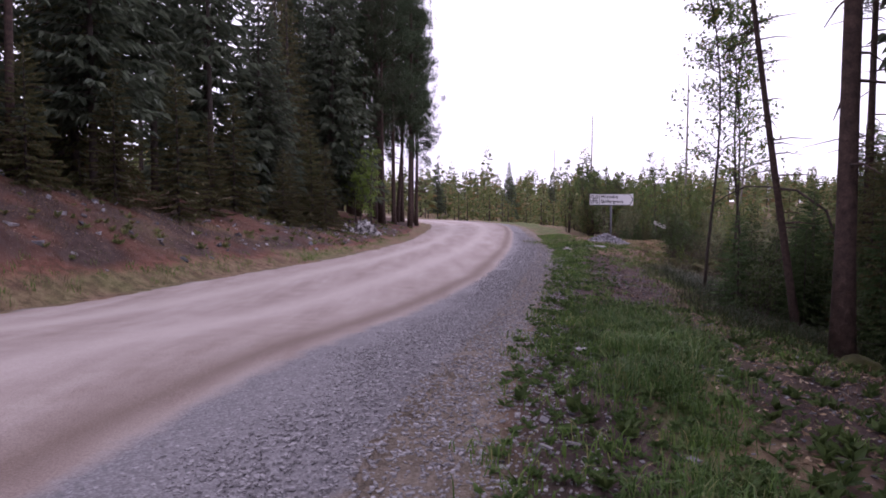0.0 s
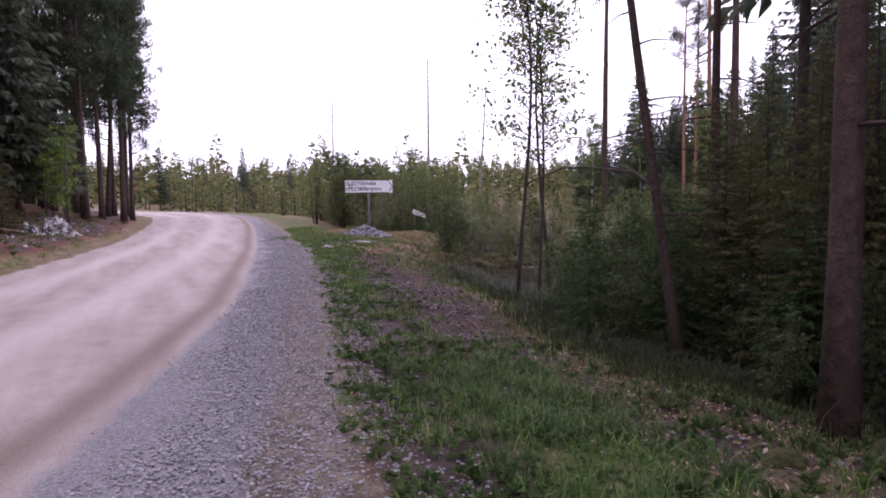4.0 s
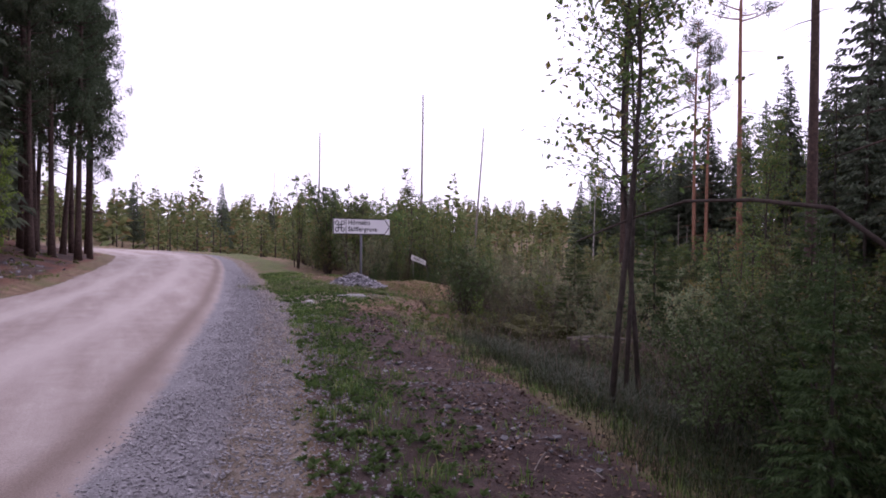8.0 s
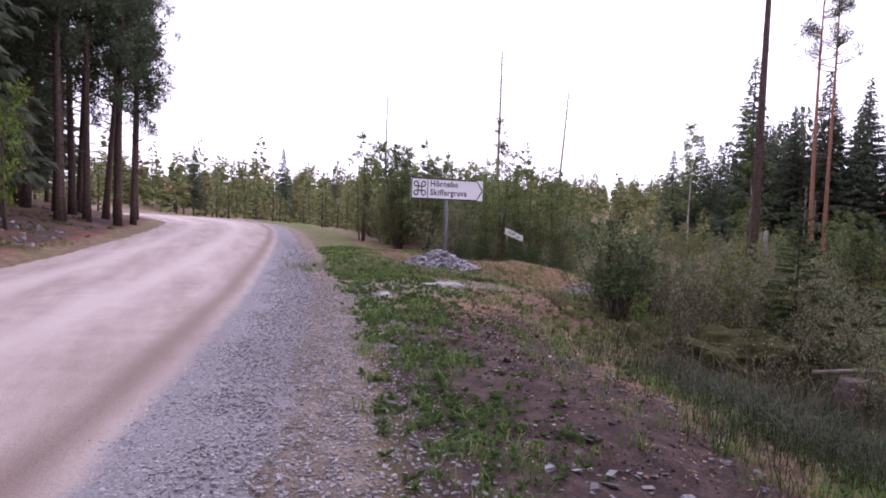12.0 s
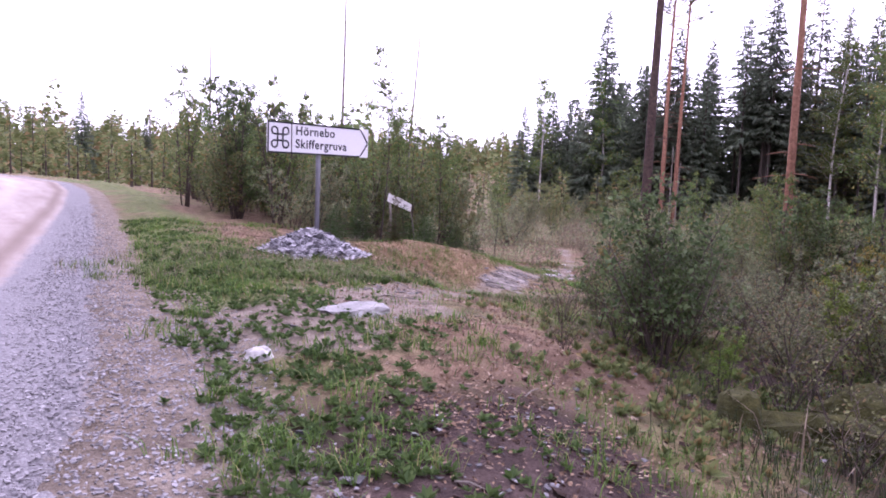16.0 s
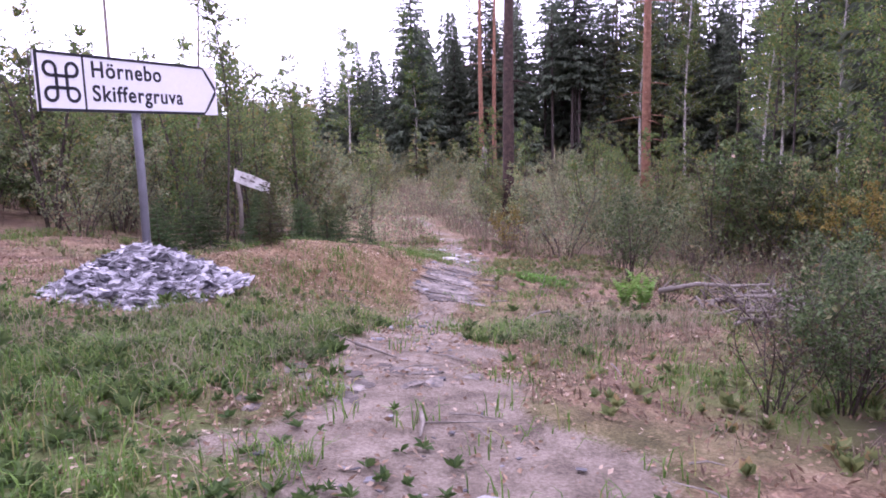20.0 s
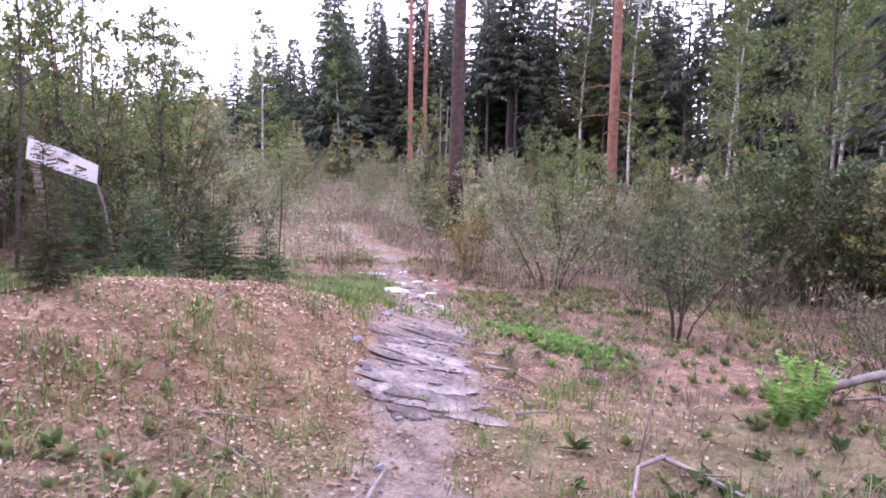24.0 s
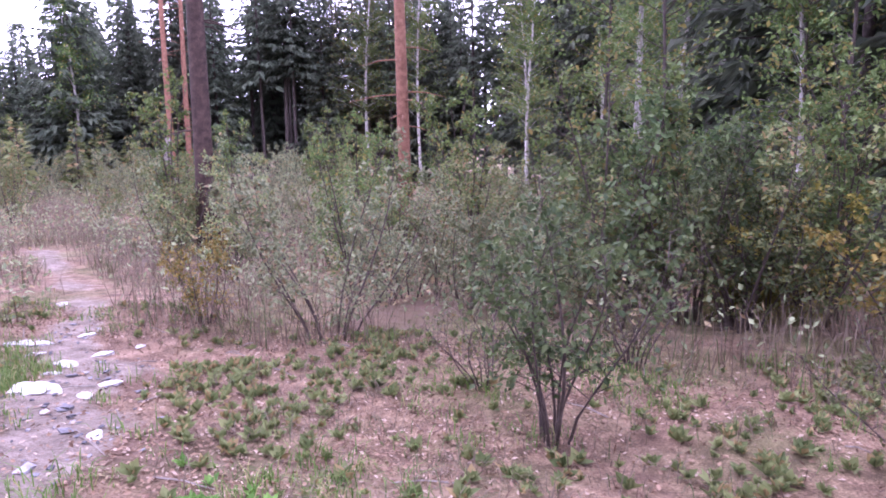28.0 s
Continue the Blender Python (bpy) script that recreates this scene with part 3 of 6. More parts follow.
def rock_mesh(name, sx, sy, sz, mat, seed=0, rough=0.25, cut=0.0):
    """A weathered boulder with broken faces; its foot lies a little under z = 0."""
    bm = bmesh.new()
    bmesh.ops.create_icosphere(bm, subdivisions=4, radius=1)
    for v in bm.verts:
        p = v.co.copy()
        k = 1 + rough * noise.noise(p * 1.3 + Vector((seed, 0, 0))) + rough * 0.5 * noise.noise(p * 3.1 + Vector((0, seed, 0))) + rough * 0.15 * noise.noise(p * 9 + Vector((0, 0, seed)))
        p *= k
        if cut:
            p.z = min(p.z, cut + 0.06 * noise.noise(p * 2 + Vector((seed, seed, 0))))
        p.z = max(p.z, -0.35)
        v.co = Vector((p.x * sx, p.y * sy, p.z * sz))
    me = bpy.data.meshes.new(name)
    bm.to_mesh(me)
    bm.free()
    me.materials.append(mat)
    return me


# ---- kinds of tree ----
def trunk_line(h, r, lean=(0, 0), bend=0.15, n=9):
    z = np.linspace(0, 1, n)
    ph = r.uniform(0, 6.3, 2)
    x = lean[0] * z * h + bend * np.sin(z * 3 + ph[0]) * z
    y = lean[1] * z * h + bend * np.sin(z * 2.6 + ph[1]) * z
    return np.stack([x, y, z * h - 0.12 * (z == 0)], -1)


def on_line(P, z):
    return np.stack([np.interp(z, P[:, 2], P[:, k]) for k in range(3)], -1)


def spruce_parts(h, radius, seed, low=0.05, per=6, sprays=12, spray=0.55, whorl=0.42, droop=0.25, r0=None, thin=0.0, wide=0.42):
    r = np.random.default_rng(seed)
    P = trunk_line(h, r, bend=0.05 * h / 10)
    r0 = r0 or h * 0.0105
    tv = tube(P, np.linspace(r0, r0 * 0.12, len(P)), 8)
    zs = np.arange(low * h, h * 0.985, whorl)
    limbs, B, D, LN = [tv], [], [], []
    for z in zs:
        q = (z - low * h) / (h - low * h)
        for a in r.uniform(0, 6.28) + np.arange(per) * 6.283 / per + r.normal(scale=0.25, size=per):
            if r.random() < thin:
                continue
            ln = radius * (1 - q) ** 0.85 * r.uniform(0.55, 1.15) + 0.12
            s = np.linspace(0, 1, 5)
            o = on_line(P, np.array([z + r.normal(scale=whorl * 0.35)]))[0]
            bend = -droop * (1 - 0.6 * q) * s + 0.28 * droop * s ** 3 + 0.25 * q * s
            line = o + np.stack([np.cos(a) * s * ln, np.sin(a) * s * ln, bend * ln], -1)
            if ln > 0.9:
                limbs.append(tube(line[::2], np.array([0.022, 0.013, 0.004]) * (0.5 + ln / 3), 3, False))
            k = max(3, int(sprays * ln / radius + 2))
            t = r.uniform(0.12, 1.0, k)
            base = np.stack([np.interp(t, s, line[:, c]) for c in range(3)], -1)
            swing = a + r.choice([-1, 1], k) * r.uniform(0.15, 1.0, k)
            B.append(base)
            D.append(np.stack([np.cos(swing), np.sin(swing), -r.uniform(0.05, 0.75, k)], -1))
            LN.append(spray * r.uniform(0.6, 1.25, k) * (0.45 + 0.55 * (1 - q)))
    n = int(10 + 6 * h / 10)
    zt = h * (1 - 0.1 * r.random(n) ** 1.3)
    a = r.uniform(0, 6.28, n)
    B.append(on_line(P, zt))
    D.append(np.stack([np.cos(a), np.sin(a), r.uniform(0.4, 1.6, n)], -1))
    LN.append(np.full(n, spray * 0.55))
    B, D, LN = np.concatenate(B), np.concatenate(D), np.concatenate(LN)
    return join(limbs), leaves(B, D, LN, LN * wide, r, 0.25, 0.15)


def pine_parts(h, seed, r0=0.17, crown=0.62, limbs=26, reach=2.4, tuft=34, size=0.16, lean=(0, 0), stubs=14):
    r = np.random.default_rng(seed)
    P = trunk_line(h, r, lean, bend=0.18, n=14)
    q = np.linspace(0, 1, len(P))
    pieces, B, D = [tube(P, r0 * (1 - 0.8 * q) * (1 + 0.35 * np.exp(-q * 40)), 12)], [], []
    for _ in range(stubs):
        z, a, ln = h * r.uniform(0.12, crown), r.uniform(0, 6.28), r.uniform(0.3, 1.5)
        o = on_line(P, np.array([z]))[0]
        e = o + [np.cos(a) * ln, np.sin(a) * ln, -0.15 * ln]
        pieces.append(tube([o, (o + e) / 2 + [0, 0, 0.05], e], [0.02, 0.014, 0.005], 4))
    for z in h * (crown + (1 - crown) * r.random(limbs) ** 0.8):
        a, ln = r.uniform(0, 6.28), reach * (1.15 - 0.8 * (z / h - crown) / (1 - crown)) * r.uniform(0.5, 1.1)
        o = on_line(P, np.array([z]))[0]
        s = np.linspace(0, 1, 5)
        line = o + np.stack([np.cos(a) * s * ln, np.sin(a) * s * ln, ln * (0.12 * s + 0.28 * s ** 2)], -1)
        pieces.append(tube(line, np.linspace(0.045, 0.008, 5), 4, False))
        for _ in range(6):
            t = r.uniform(0.4, 1.05)
            c = o + (line[-1] - o) * t + r.normal(scale=0.22, size=3)
            B.append(c + r.normal(scale=0.14, size=(tuft, 3)))
            D.append(r.normal(size=(tuft, 3)) + [0, 0, 0.5])
    B, D = np.concatenate(B), np.concatenate(D)
    return join(pieces), leaves(B, D, size * r.uniform(0.7, 1.3, len(B)), 0.045, r)


def broadleaf_parts(h, seed, r0=0.05, stems=1, spread=0.5, twigs=26, reach=1.0, per=26, leaf=0.07, low=0.3, top=1.0, lean=(0, 0), bend=0.25, hang=0.35, twig=0.3):
    r = np.random.default_rng(seed)
    pieces, B, D = [], [], []
    for k in range(stems):
        a0 = r.uniform(0, 6.28)
        ht = h * r.uniform(0.65, 1.0) if k else h
        out = spread * r.uniform(0.3, 1.0) if stems > 1 else 0
        P = trunk_line(ht, r, (lean[0] + np.cos(a0) * out / ht, lean[1] + np.sin(a0) * out / ht), bend)
        P[:, :2] += [np.cos(a0) * out * 0.15, np.sin(a0) * out * 0.15]
        pieces.append(tube(P, np.linspace(r0, r0 * 0.18, len(P)) * (1 if not k else 0.8), 6))
        for z in ht * (low + (top - low) * r.random(twigs) ** 0.85):
            a = r.uniform(0, 6.28)
            ln = reach * (1.05 - 0.75 * (z / ht - low) / (1.001 - low)) * r.uniform(0.4, 1.15)
            o = on_line(P, np.array([z]))[0]
            s = np.linspace(0, 1, 4)
            line = o + np.stack([np.cos(a) * s * ln, np.sin(a) * s * ln, ln * (0.75 * s - 0.3 * s ** 2)], -1)
            line[1:] += r.normal(scale=0.05 * ln, size=(3, 3))
            pieces.append(tube(line, np.linspace(r0 * twig, r0 * twig * 0.2, 4), 3, False))
            m = max(4, int(per * r.uniform(0.5, 1.2)))
            t = r.uniform(0.25, 1.05, m)
            base = np.stack([np.interp(t, s, line[:, c]) for c in range(3)], -1) + r.normal(scale=0.07 * ln + 0.02, size=(m, 3))
            B.append(base)
            D.append(np.stack([np.cos(a), np.sin(a), 0.2], -1)[None] * 0.6 + r.normal(size=(m, 3)) + [0, 0, -hang])
    B, D = np.concatenate(B), np.concatenate(D)
    L = leaf * r.uniform(0.6, 1.35, len(B))
    return join(pieces), leaves(B, D, L, L * 0.6, r)


def tree(name, parts, bark, foliage, label, category, group, x, y, rz=0, s=1.0):
    ob = thing(name, label, category, group, x, y, None, rz)
    ob.scale = (s, s, s)
    part("trunk", mesh_np(name + "_wood", *parts[0], bark, True), ob)
    if parts[1] is not None:
        part("crown", mesh_np(name + "_crown", *parts[1], foliage), ob)
    return ob


def again(ob, x, y, rz=0, s=1.0, lean=(0, 0), label=""):
    c = copy_thing(ob, pose(x, y, ground_at(x, y) - 0.02, lean[0], lean[1], rz))
    c.scale = (s, s, s)
    if label:
        c["label"] = label
    return c


# ---- woods ----
R = random.Random(11)
SPRUCE = "dark green spruce tree with drooping branches in the forest"
tall_a = tree("spruce_tree", spruce_parts(15, 2.6, 1, low=0.1, per=8, sprays=26, spray=0.55, whorl=0.33), M_SPRUCEBARK, M_SPRUCE, SPRUCE, "tree", "spruces of the wood", 42, 58)
tall_b = tree("spruce_tree", spruce_parts(13.5, 2.3, 2, low=0.2, per=8, sprays=26, spray=0.52, whorl=0.33), M_SPRUCEBARK, M_SPRUCE, SPRUCE, "tree", "spruces of the wood", 45, 54)
tall_c = tree("spruce_tree", spruce_parts(16, 2.5, 3, low=0.02, per=8, sprays=52, spray=0.3, whorl=0.34, wide=0.32), M_SPRUCEBARK, M_OLIVE, SPRUCE, "tree", "spruces of the wood", -11, 22)
bare_a = tree("spruce_tree", spruce_parts(17, 2.0, 4, low=0.4, per=6, sprays=20, spray=0.5, whorl=0.38, thin=0.15, r0=0.14), M_SPRUCEBARK, M_SPRUCE, "tall spruce with a bare lower trunk in the forest", "tree", "spruces of the wood", 48, 49)
young_a = tree("spruce_tree", spruce_parts(5.2, 1.25, 5, low=0.03, sprays=105, spray=0.15, whorl=0.2, per=8, r0=0.05, wide=0.3), M_SPRUCEBARK, M_OLIVE, "young spruce with dense branches down to the ground", "tree", "young spruces", 7.0, 11.0, 0, 0.55)
young_b = tree("spruce_tree", spruce_parts(3.4, 0.95, 6, low=0.02, sprays=75, spray=0.13, whorl=0.15, per=8, r0=0.035, wide=0.3), M_SPRUCEBARK, M_YOUNG, "small young spruce with dense branches", "tree", "young spruces", 8.6, 13.2)

# the far wall of forest, from behind the clearing round to the near wood
WALL = [(40, 66), (42, 59), (46, 53), (50, 46), (50, 39), (46, 33), (40, 29), (33, 26), (28, 22.5), (25, 18)]
for k in range(len(WALL) - 1):
    (a, b), (c, d) = WALL[k], WALL[k + 1]
    ln = math.hypot(c - a, d - b)
    nx, ny = (b - d) / ln, (c - a) / ln
    if nx * 20 + ny * -10 < 0:
        nx, ny = -nx, -ny
    for row in range(3):
        n = int(ln / 1.6)
        for i in range(n):
            q = (i + R.random()) / n
            off = row * 2.6 + R.uniform(-0.9, 0.9)
            x, y = a + (c - a) * q + nx * off, b + (d - b) * q + ny * off
            near = k >= 6
            src = R.choice([tall_a, tall_b, bare_a, tall_b] if row else ([tall_a, tall_b, bare_a] if not near else [tall_a, bare_a, tall_b]))
            again(src, x, y, R.uniform(0, 360), R.uniform(0.72, 1.0) * ((0.74, 0.62, 0.6)[min(k - 6, 2)] if near else (0.66, 0.82, 1.0)[min(k, 2)]))



def wall_behind():
    """The depth of the forest behind its first rows, too thick to count."""
    r = np.random.default_rng(91)
    B, D, L, wood = [], [], [], []
    for k in range(len(WALL) - 1):
        (a, b), (c, d) = WALL[k], WALL[k + 1]
        ln = math.hypot(c - a, d - b)
        nx, ny = (b - d) / ln, (c - a) / ln
        if nx * 20 + ny * -10 < 0:
            nx, ny = -nx, -ny
        for _ in range(int(ln * 1.1)):
            q, off = r.random(), r.uniform(6.5, 15)
            x, y = a + (c - a) * q + nx * off, b + (d - b) * q + ny * off
            h = r.uniform(9, 13) * (0.85 if k >= 6 else 1.0)
            z0 = ground_at(x, y)
            n = 420
            u = r.random(n) ** 0.85
            t = r.uniform(0, 6.28, n)
            w = (1 - u) * 2.1 * r.uniform(0.5, 1.1, n) + 0.15
            B.append(np.stack([x + np.cos(t) * w * 0.55, y + np.sin(t) * w * 0.55, z0 + h * (0.12 + 0.86 * u)], -1))
            D.append(np.stack([np.cos(t), np.sin(t), r.uniform(-0.7, 0.1, n)], -1))
            L.append(0.35 + w * 0.35)
            wood.append(tube([[x, y, z0 - 0.1], [x, y, z0 + h * 0.92]], [0.13, 0.03], 5, False))
    B, D, L = np.concatenate(B), np.concatenate(D), np.concatenate(L)
    ob = tagged(new("forest_depth", mesh_np("forest_depth", *leaves(B, D, L, L * 0.45, r, 0.25, 0.15), M_SPRUCE)), "dense dark spruce forest behind its edge", "woods", kind="stuff")
    part("trunks", mesh_np("forest_trunks", *join(wood), M_SPRUCEBARK), ob)


wall_behind()

# the wood on the bank beside the road
for i in range(40):
    y = -8 + i * 1.8 + R.uniform(-0.5, 0.5)
    e = 5.2 + R.uniform(-0.8, 2.4) + (1.5 if y > 42 else 0)
    x = float(left_rim(np.array([y]))[0]) - e
    again(R.choice([tall_c, tall_a, bare_a, tall_b]) if y < 42 else R.choice([tall_a, tall_b, bare_a]), x, y, R.uniform(0, 360), R.uniform(0.6, 1.1))
for i in range(28):
    y = -8 + i * 2.45 + R.uniform(-0.6, 0.6)
    x = float(left_rim(np.array([y]))[0]) - R.uniform(8, 22)
    again(R.choice([tall_a, bare_a, bare_a, tall_c]), x, y, R.uniform(0, 360), R.uniform(0.8, 1.15))

# unseen wood where the walk begins, added beside the road to block skylight
R2 = random.Random(23)
for i in range(16):
    x, y = R2.uniform(11.5, 18), R2.uniform(-6, 8.0)
    again(R2.choice([tall_a, bare_a, tall_b, bare_a]), x, y, R2.uniform(0, 360), R2.uniform(0.75, 1.1))
for x, y in ((7.5, 1.0), (8.6, -2.0), (6.8, -4.5), (9.5, 3.2), (10.2, 5.2), (8.0, -7.0), (5.5, -9.0)):
    again(R2.choice([tall_a, tall_b]), x, y, x * 50, 0.9)

# added spruces, mostly out of view, whose crowns shade the right verge
for x, y, s in ((5.2, 2.8, 1.0), (6.4, 4.6, 0.95), (5.0, 0.2, 1.05), (7.0, 6.5, 0.9), (7.6, 8.1, 0.95), (8.3, 10.0, 0.9), (9.2, 12.2, 0.8), (6.2, -2.4, 1.0)):
    again(bare_a, x, y, x * 77, s, label="added tall spruce with a bare lower trunk, mostly unseen, shading the roadside")

for x, y, s in ((24.5, 25.4, 0.85), (25.6, 24.4, 0.9), (26.6, 26.2, 0.95), (24.0, 23.6, 0.8), (27.6, 24.6, 0.9)):
    again(R2.choice([bare_a, tall_a, bare_a]), x, y, x * 29, s, label="tall dark spruce at the near edge of the forest")

# pines
PINE = "tall pine with a straight bare reddish-brown trunk"
pine_a = tree("pine_tree", pine_parts(21, 21, r0=0.19), M_PINEBARK, M_PINE, PINE + " in the clearing", "tree", "tall pines", 23.2, 36.9)
pine_b = tree("pine_tree", pine_parts(20, 22, r0=0.17, stubs=22), M_REDBARK, M_PINE, PINE + " in the clearing", "tree", "tall pines", 28.4, 34.7)
again(pine_b, 41.8, 52.0, 40, 1.0)
again(pine_b, 42.6, 51.6, 140, 0.95)
pine_c = tree("pine_tree", pine_parts(19, 25, r0=0.16, crown=0.24, limbs=85, reach=2.1, tuft=46, size=0.22), M_PINEBARK, M_PINE, "slender pine with ragged foliage beside the road", "tree", "tall pines", -3.2, 47.5)
for x, y, s in ((-0.5, 50.5, 0.8), (-0.9, 47.8, 0.95), (-1.9, 46.3, 0.9), (-0.9, 57.0, 1.0), (-2.4, 43.0, 0.8), (-4.8, 48.5, 0.95), (-1.6, 54.5, 0.9), (-5.6, 45.5, 0.9), (-3.9, 52.5, 1.0), (-6.9, 41.5, 0.9)):
    again(pine_c, x, y, x * 90, s)
for x, y, s, la in ((-2.6, 44.6, 0.95, 1.5), (-4.2, 46.8, 0.9, 3.0), (-2.9, 49.5, 0.85, 2.0), (-1.9, 52.5, 0.8, 4), (-5.2, 50.5, 0.9, 0), (-3.4, 55.0, 0.8, 2), (-6.0, 42.5, 0.9, 1)):
    again(pine_a, x, y, R.uniform(0, 360), s, (0, la), "slender pine with a bare trunk beside the road")
near_pine = tree("pine_tree", pine_parts(16, 23, r0=0.105, stubs=34), M_PINEBARK, M_PINE, "pine with a dark scaly trunk and dead side twigs", "tree", "pines by the verge", 7.95, 12.6, 0, 0.75)
again(near_pine, 5.7, 10.7, -20, 0.6, (0, -8), "slim dark pine leaning over the ditch")
again(near_pine, 4.75, 7.95, 20, 1.1)
again(pine_a, 17.4, 21.9, 70, 0.85)
again(near_pine, 9.3, 10.6, 200, 0.55)
again(near_pine, 9.4, 6.4, 290, 0.95)
again(near_pine, -9.0, 10.8, 30, 1.1, (0, 2), "dark pine trunk on the wooded bank")
again(near_pine, -8.2, 14.5, 130, 0.9)

# young spruces by the verge
for x, y, s in ((6.9, 9.0, 0.5), (8.0, 10.2, 0.5), (9.6, 12.0, 0.55), (11.4, 9.2, 0.7), (8.4, 6.9, 0.7), (6.9, 6.2, 0.6), (10.9, 14.8, 0.5), (12.5, 12.6, 0.65), (11.2, 17.5, 0.5), (12.8, 5.0, 0.9), (14.0, 9.0, 0.9), (15, 15, 0.7)):
    again(young_a, x, y, R.uniform(0, 360), s)
for x, y, s in ((6.2, 9.5, 0.6), (9.7, 15.6, 0.8), (7.9, 14.6, 0.5)):
    again(young_b, x, y, R.uniform(0, 360), s)
for i in range(11):
    y = 10 + i * 2.1
    again(young_a, float(left_rim(np.array([y]))[0]) - R.uniform(3.0, 4.6), y, R.uniform(0, 360), R.uniform(0.5, 0.9))

# slim birches and saplings by the verge
birch = tree("birch_tree", broadleaf_parts(7.2, 31, r0=0.036, twigs=76, reach=1.15, per=32, leaf=0.085, low=0.34, bend=0.45), M_SPRUCEBARK, M_BIRCH, "slim young birch with thin foliage high up", "tree", "saplings by the verge", 5.95, 15.0)
for x, y, s, rz in ((7.0, 16.1, 0.95, 70), (7.4, 16.3, 1.05, 190)):
    again(birch, x, y, rz, s)
rowan = tree("rowan_tree", broadleaf_parts(4.4, 33, r0=0.045, stems=3, spread=0.8, twigs=26, reach=1.1, per=34, leaf=0.11, low=0.15), M_TWIG, M_ROWAN, "bright green young rowan at the edge of the wood", "tree", "", -3.5, 38.5)
again(rowan, -6.4, 27.5, 50, 0.6)
again(rowan, -2.6, 36.5, 110, 0.9)
for x, y, s in ((9.9, 22.6, 0.26), (10.3, 22.1, 0.22), (8.2, 22.7, 0.14), (7.6, 14.0, 0.3), (7.3, 12.2, 0.34), (8.1, 10.6, 0.4)):
    again(rowan, x, y, x * 83, s, label="small rowan seedling with bright green leaves")

# thickets
bush_a = tree("thicket_bush", broadleaf_parts(2.5, 41, r0=0.018, stems=7, spread=1.0, twigs=17, reach=0.6, per=26, leaf=0.07, low=0.08), M_TWIG, M_SHRUB, "leafy deciduous bush in the regrowing clearing", "bush", "bushes of the clearing", 9.0, 38.5)
bush_b = tree("thicket_bush", broadleaf_parts(2.0, 42, r0=0.014, stems=8, spread=1.1, twigs=14, reach=0.5, per=28, leaf=0.055, low=0.06), M_TWIG, M_SALLOW, "grey-green sallow bush in the regrowing clearing", "bush", "bushes of the clearing", 17.5, 31.5)
bush_c = tree("thicket_bush", broadleaf_parts(3.6, 43, r0=0.028, stems=5, spread=1.0, twigs=24, reach=0.8, per=24, leaf=0.08, low=0.06), M_TWIG, M_BIRCH, "tall young birch bush in the regrowing clearing", "bush", "bushes of the clearing", 10.5, 44)
for x, y, s in ((10.2, 13.4, 0.9), (8.0, 8.0, 0.7), (9.8, 8.0, 1.0), (11.5, 11.5, 1.1), (8.2, 13.9, 0.6)):
    again(bush_c, x, y, x * 41, s, label="young birch bush at the edge of the wood")
for x, y, s in ((9.2, 34.9, 0.8), (10.0, 35.4, 0.9), (10.9, 35.1, 0.8), (11.5, 35.6, 0.95), (12.3, 34.9, 0.85), (12.9, 35.6, 0.9), (13.6, 35.2, 0.8), (10.5, 36.4, 1.0), (12.0, 36.5, 1.0), (13.3, 36.6, 0.9), (9.4, 36.4, 1.0), (14.4, 35.6, 0.8), (13.3, 34.1, 0.6), (10.6, 34.3, 0.55)):
    again((bush_a, bush_b, bush_c)[int(x * 7) % 3], x, y, x * 67, s)


def thicket(n, x0, x1, y0, y1, s0, s1, kinds, keep=None):
    done = 0
    while done < n:
        x, y = R.uniform(x0, x1), R.uniform(y0, y1)
        if keep is None or keep(x, y):
            again(R.choice(kinds), x, y, R.uniform(0, 360), R.uniform(s0, s1))
            done += 1


def clear_of_path(x, y):
    return float(path_mask(np.array([x]), np.array([y]))[0]) < 0.01 and x > float(rim(np.array([y]))[0]) + 3.2


thicket(60, 6.5, 17, 36, 52, 0.75, 1.15, [bush_a, bush_c, bush_a, bush_b], lambda x, y: clear_of_path(x, y) and y > 44 - 0.95 * (x - 5) * (x < 14) and y > 36)
thicket(95, 12, 42, 34.5, 62, 0.7, 1.2, [bush_b, bush_b, bush_a, bush_b, bush_c], lambda x, y: clear_of_path(x, y) and clear_of_path(x + 1.0, y) and clear_of_path(x - 1.0, y) and y > 34.8 + 0.25 * (x - 14))
thicket(70, 18.6, 36, 24.5, 37, 0.5, 0.85, [bush_b, bush_a, bush_b, bush_a, bush_c], lambda x, y: clear_of_path(x, y) and clear_of_path(x - 1.0, y + 0.6) and y < 33.5 + 0.35 * (x - 17))
thicket(52, 9.5, 34, 13, 24.5, 0.5, 1.0, [bush_a, bush_b, bush_c, young_b], lambda x, y: x > 16.5 or (y < 22 and x > 9.5 + max(0, 17 - y) * 0.3))
dense = tree("sallow_tree", broadleaf_parts(4.6, 48, r0=0.05, stems=4, spread=1.1, twigs=46, reach=1.0, per=46, leaf=0.085, low=0.08), M_TWIG, M_DARKLEAF, "dense dark green young sallow behind the sign", "tree", "", 9.2, 38.6, 0, 0.82)
again(dense, 10.4, 39.4, 100, 0.7, label="dense dark green young sallow in the clearing")
bare = tree("bare_bush", broadleaf_parts(1.3, 49, r0=0.011, stems=9, spread=0.7, twigs=14, reach=0.4, per=5, leaf=0.045, low=0.12), M_TWIG, M_OLIVE, "twiggy brown bush with few leaves", "bush", "twiggy bushes", 8.3, 23.9, 0, 0.6)
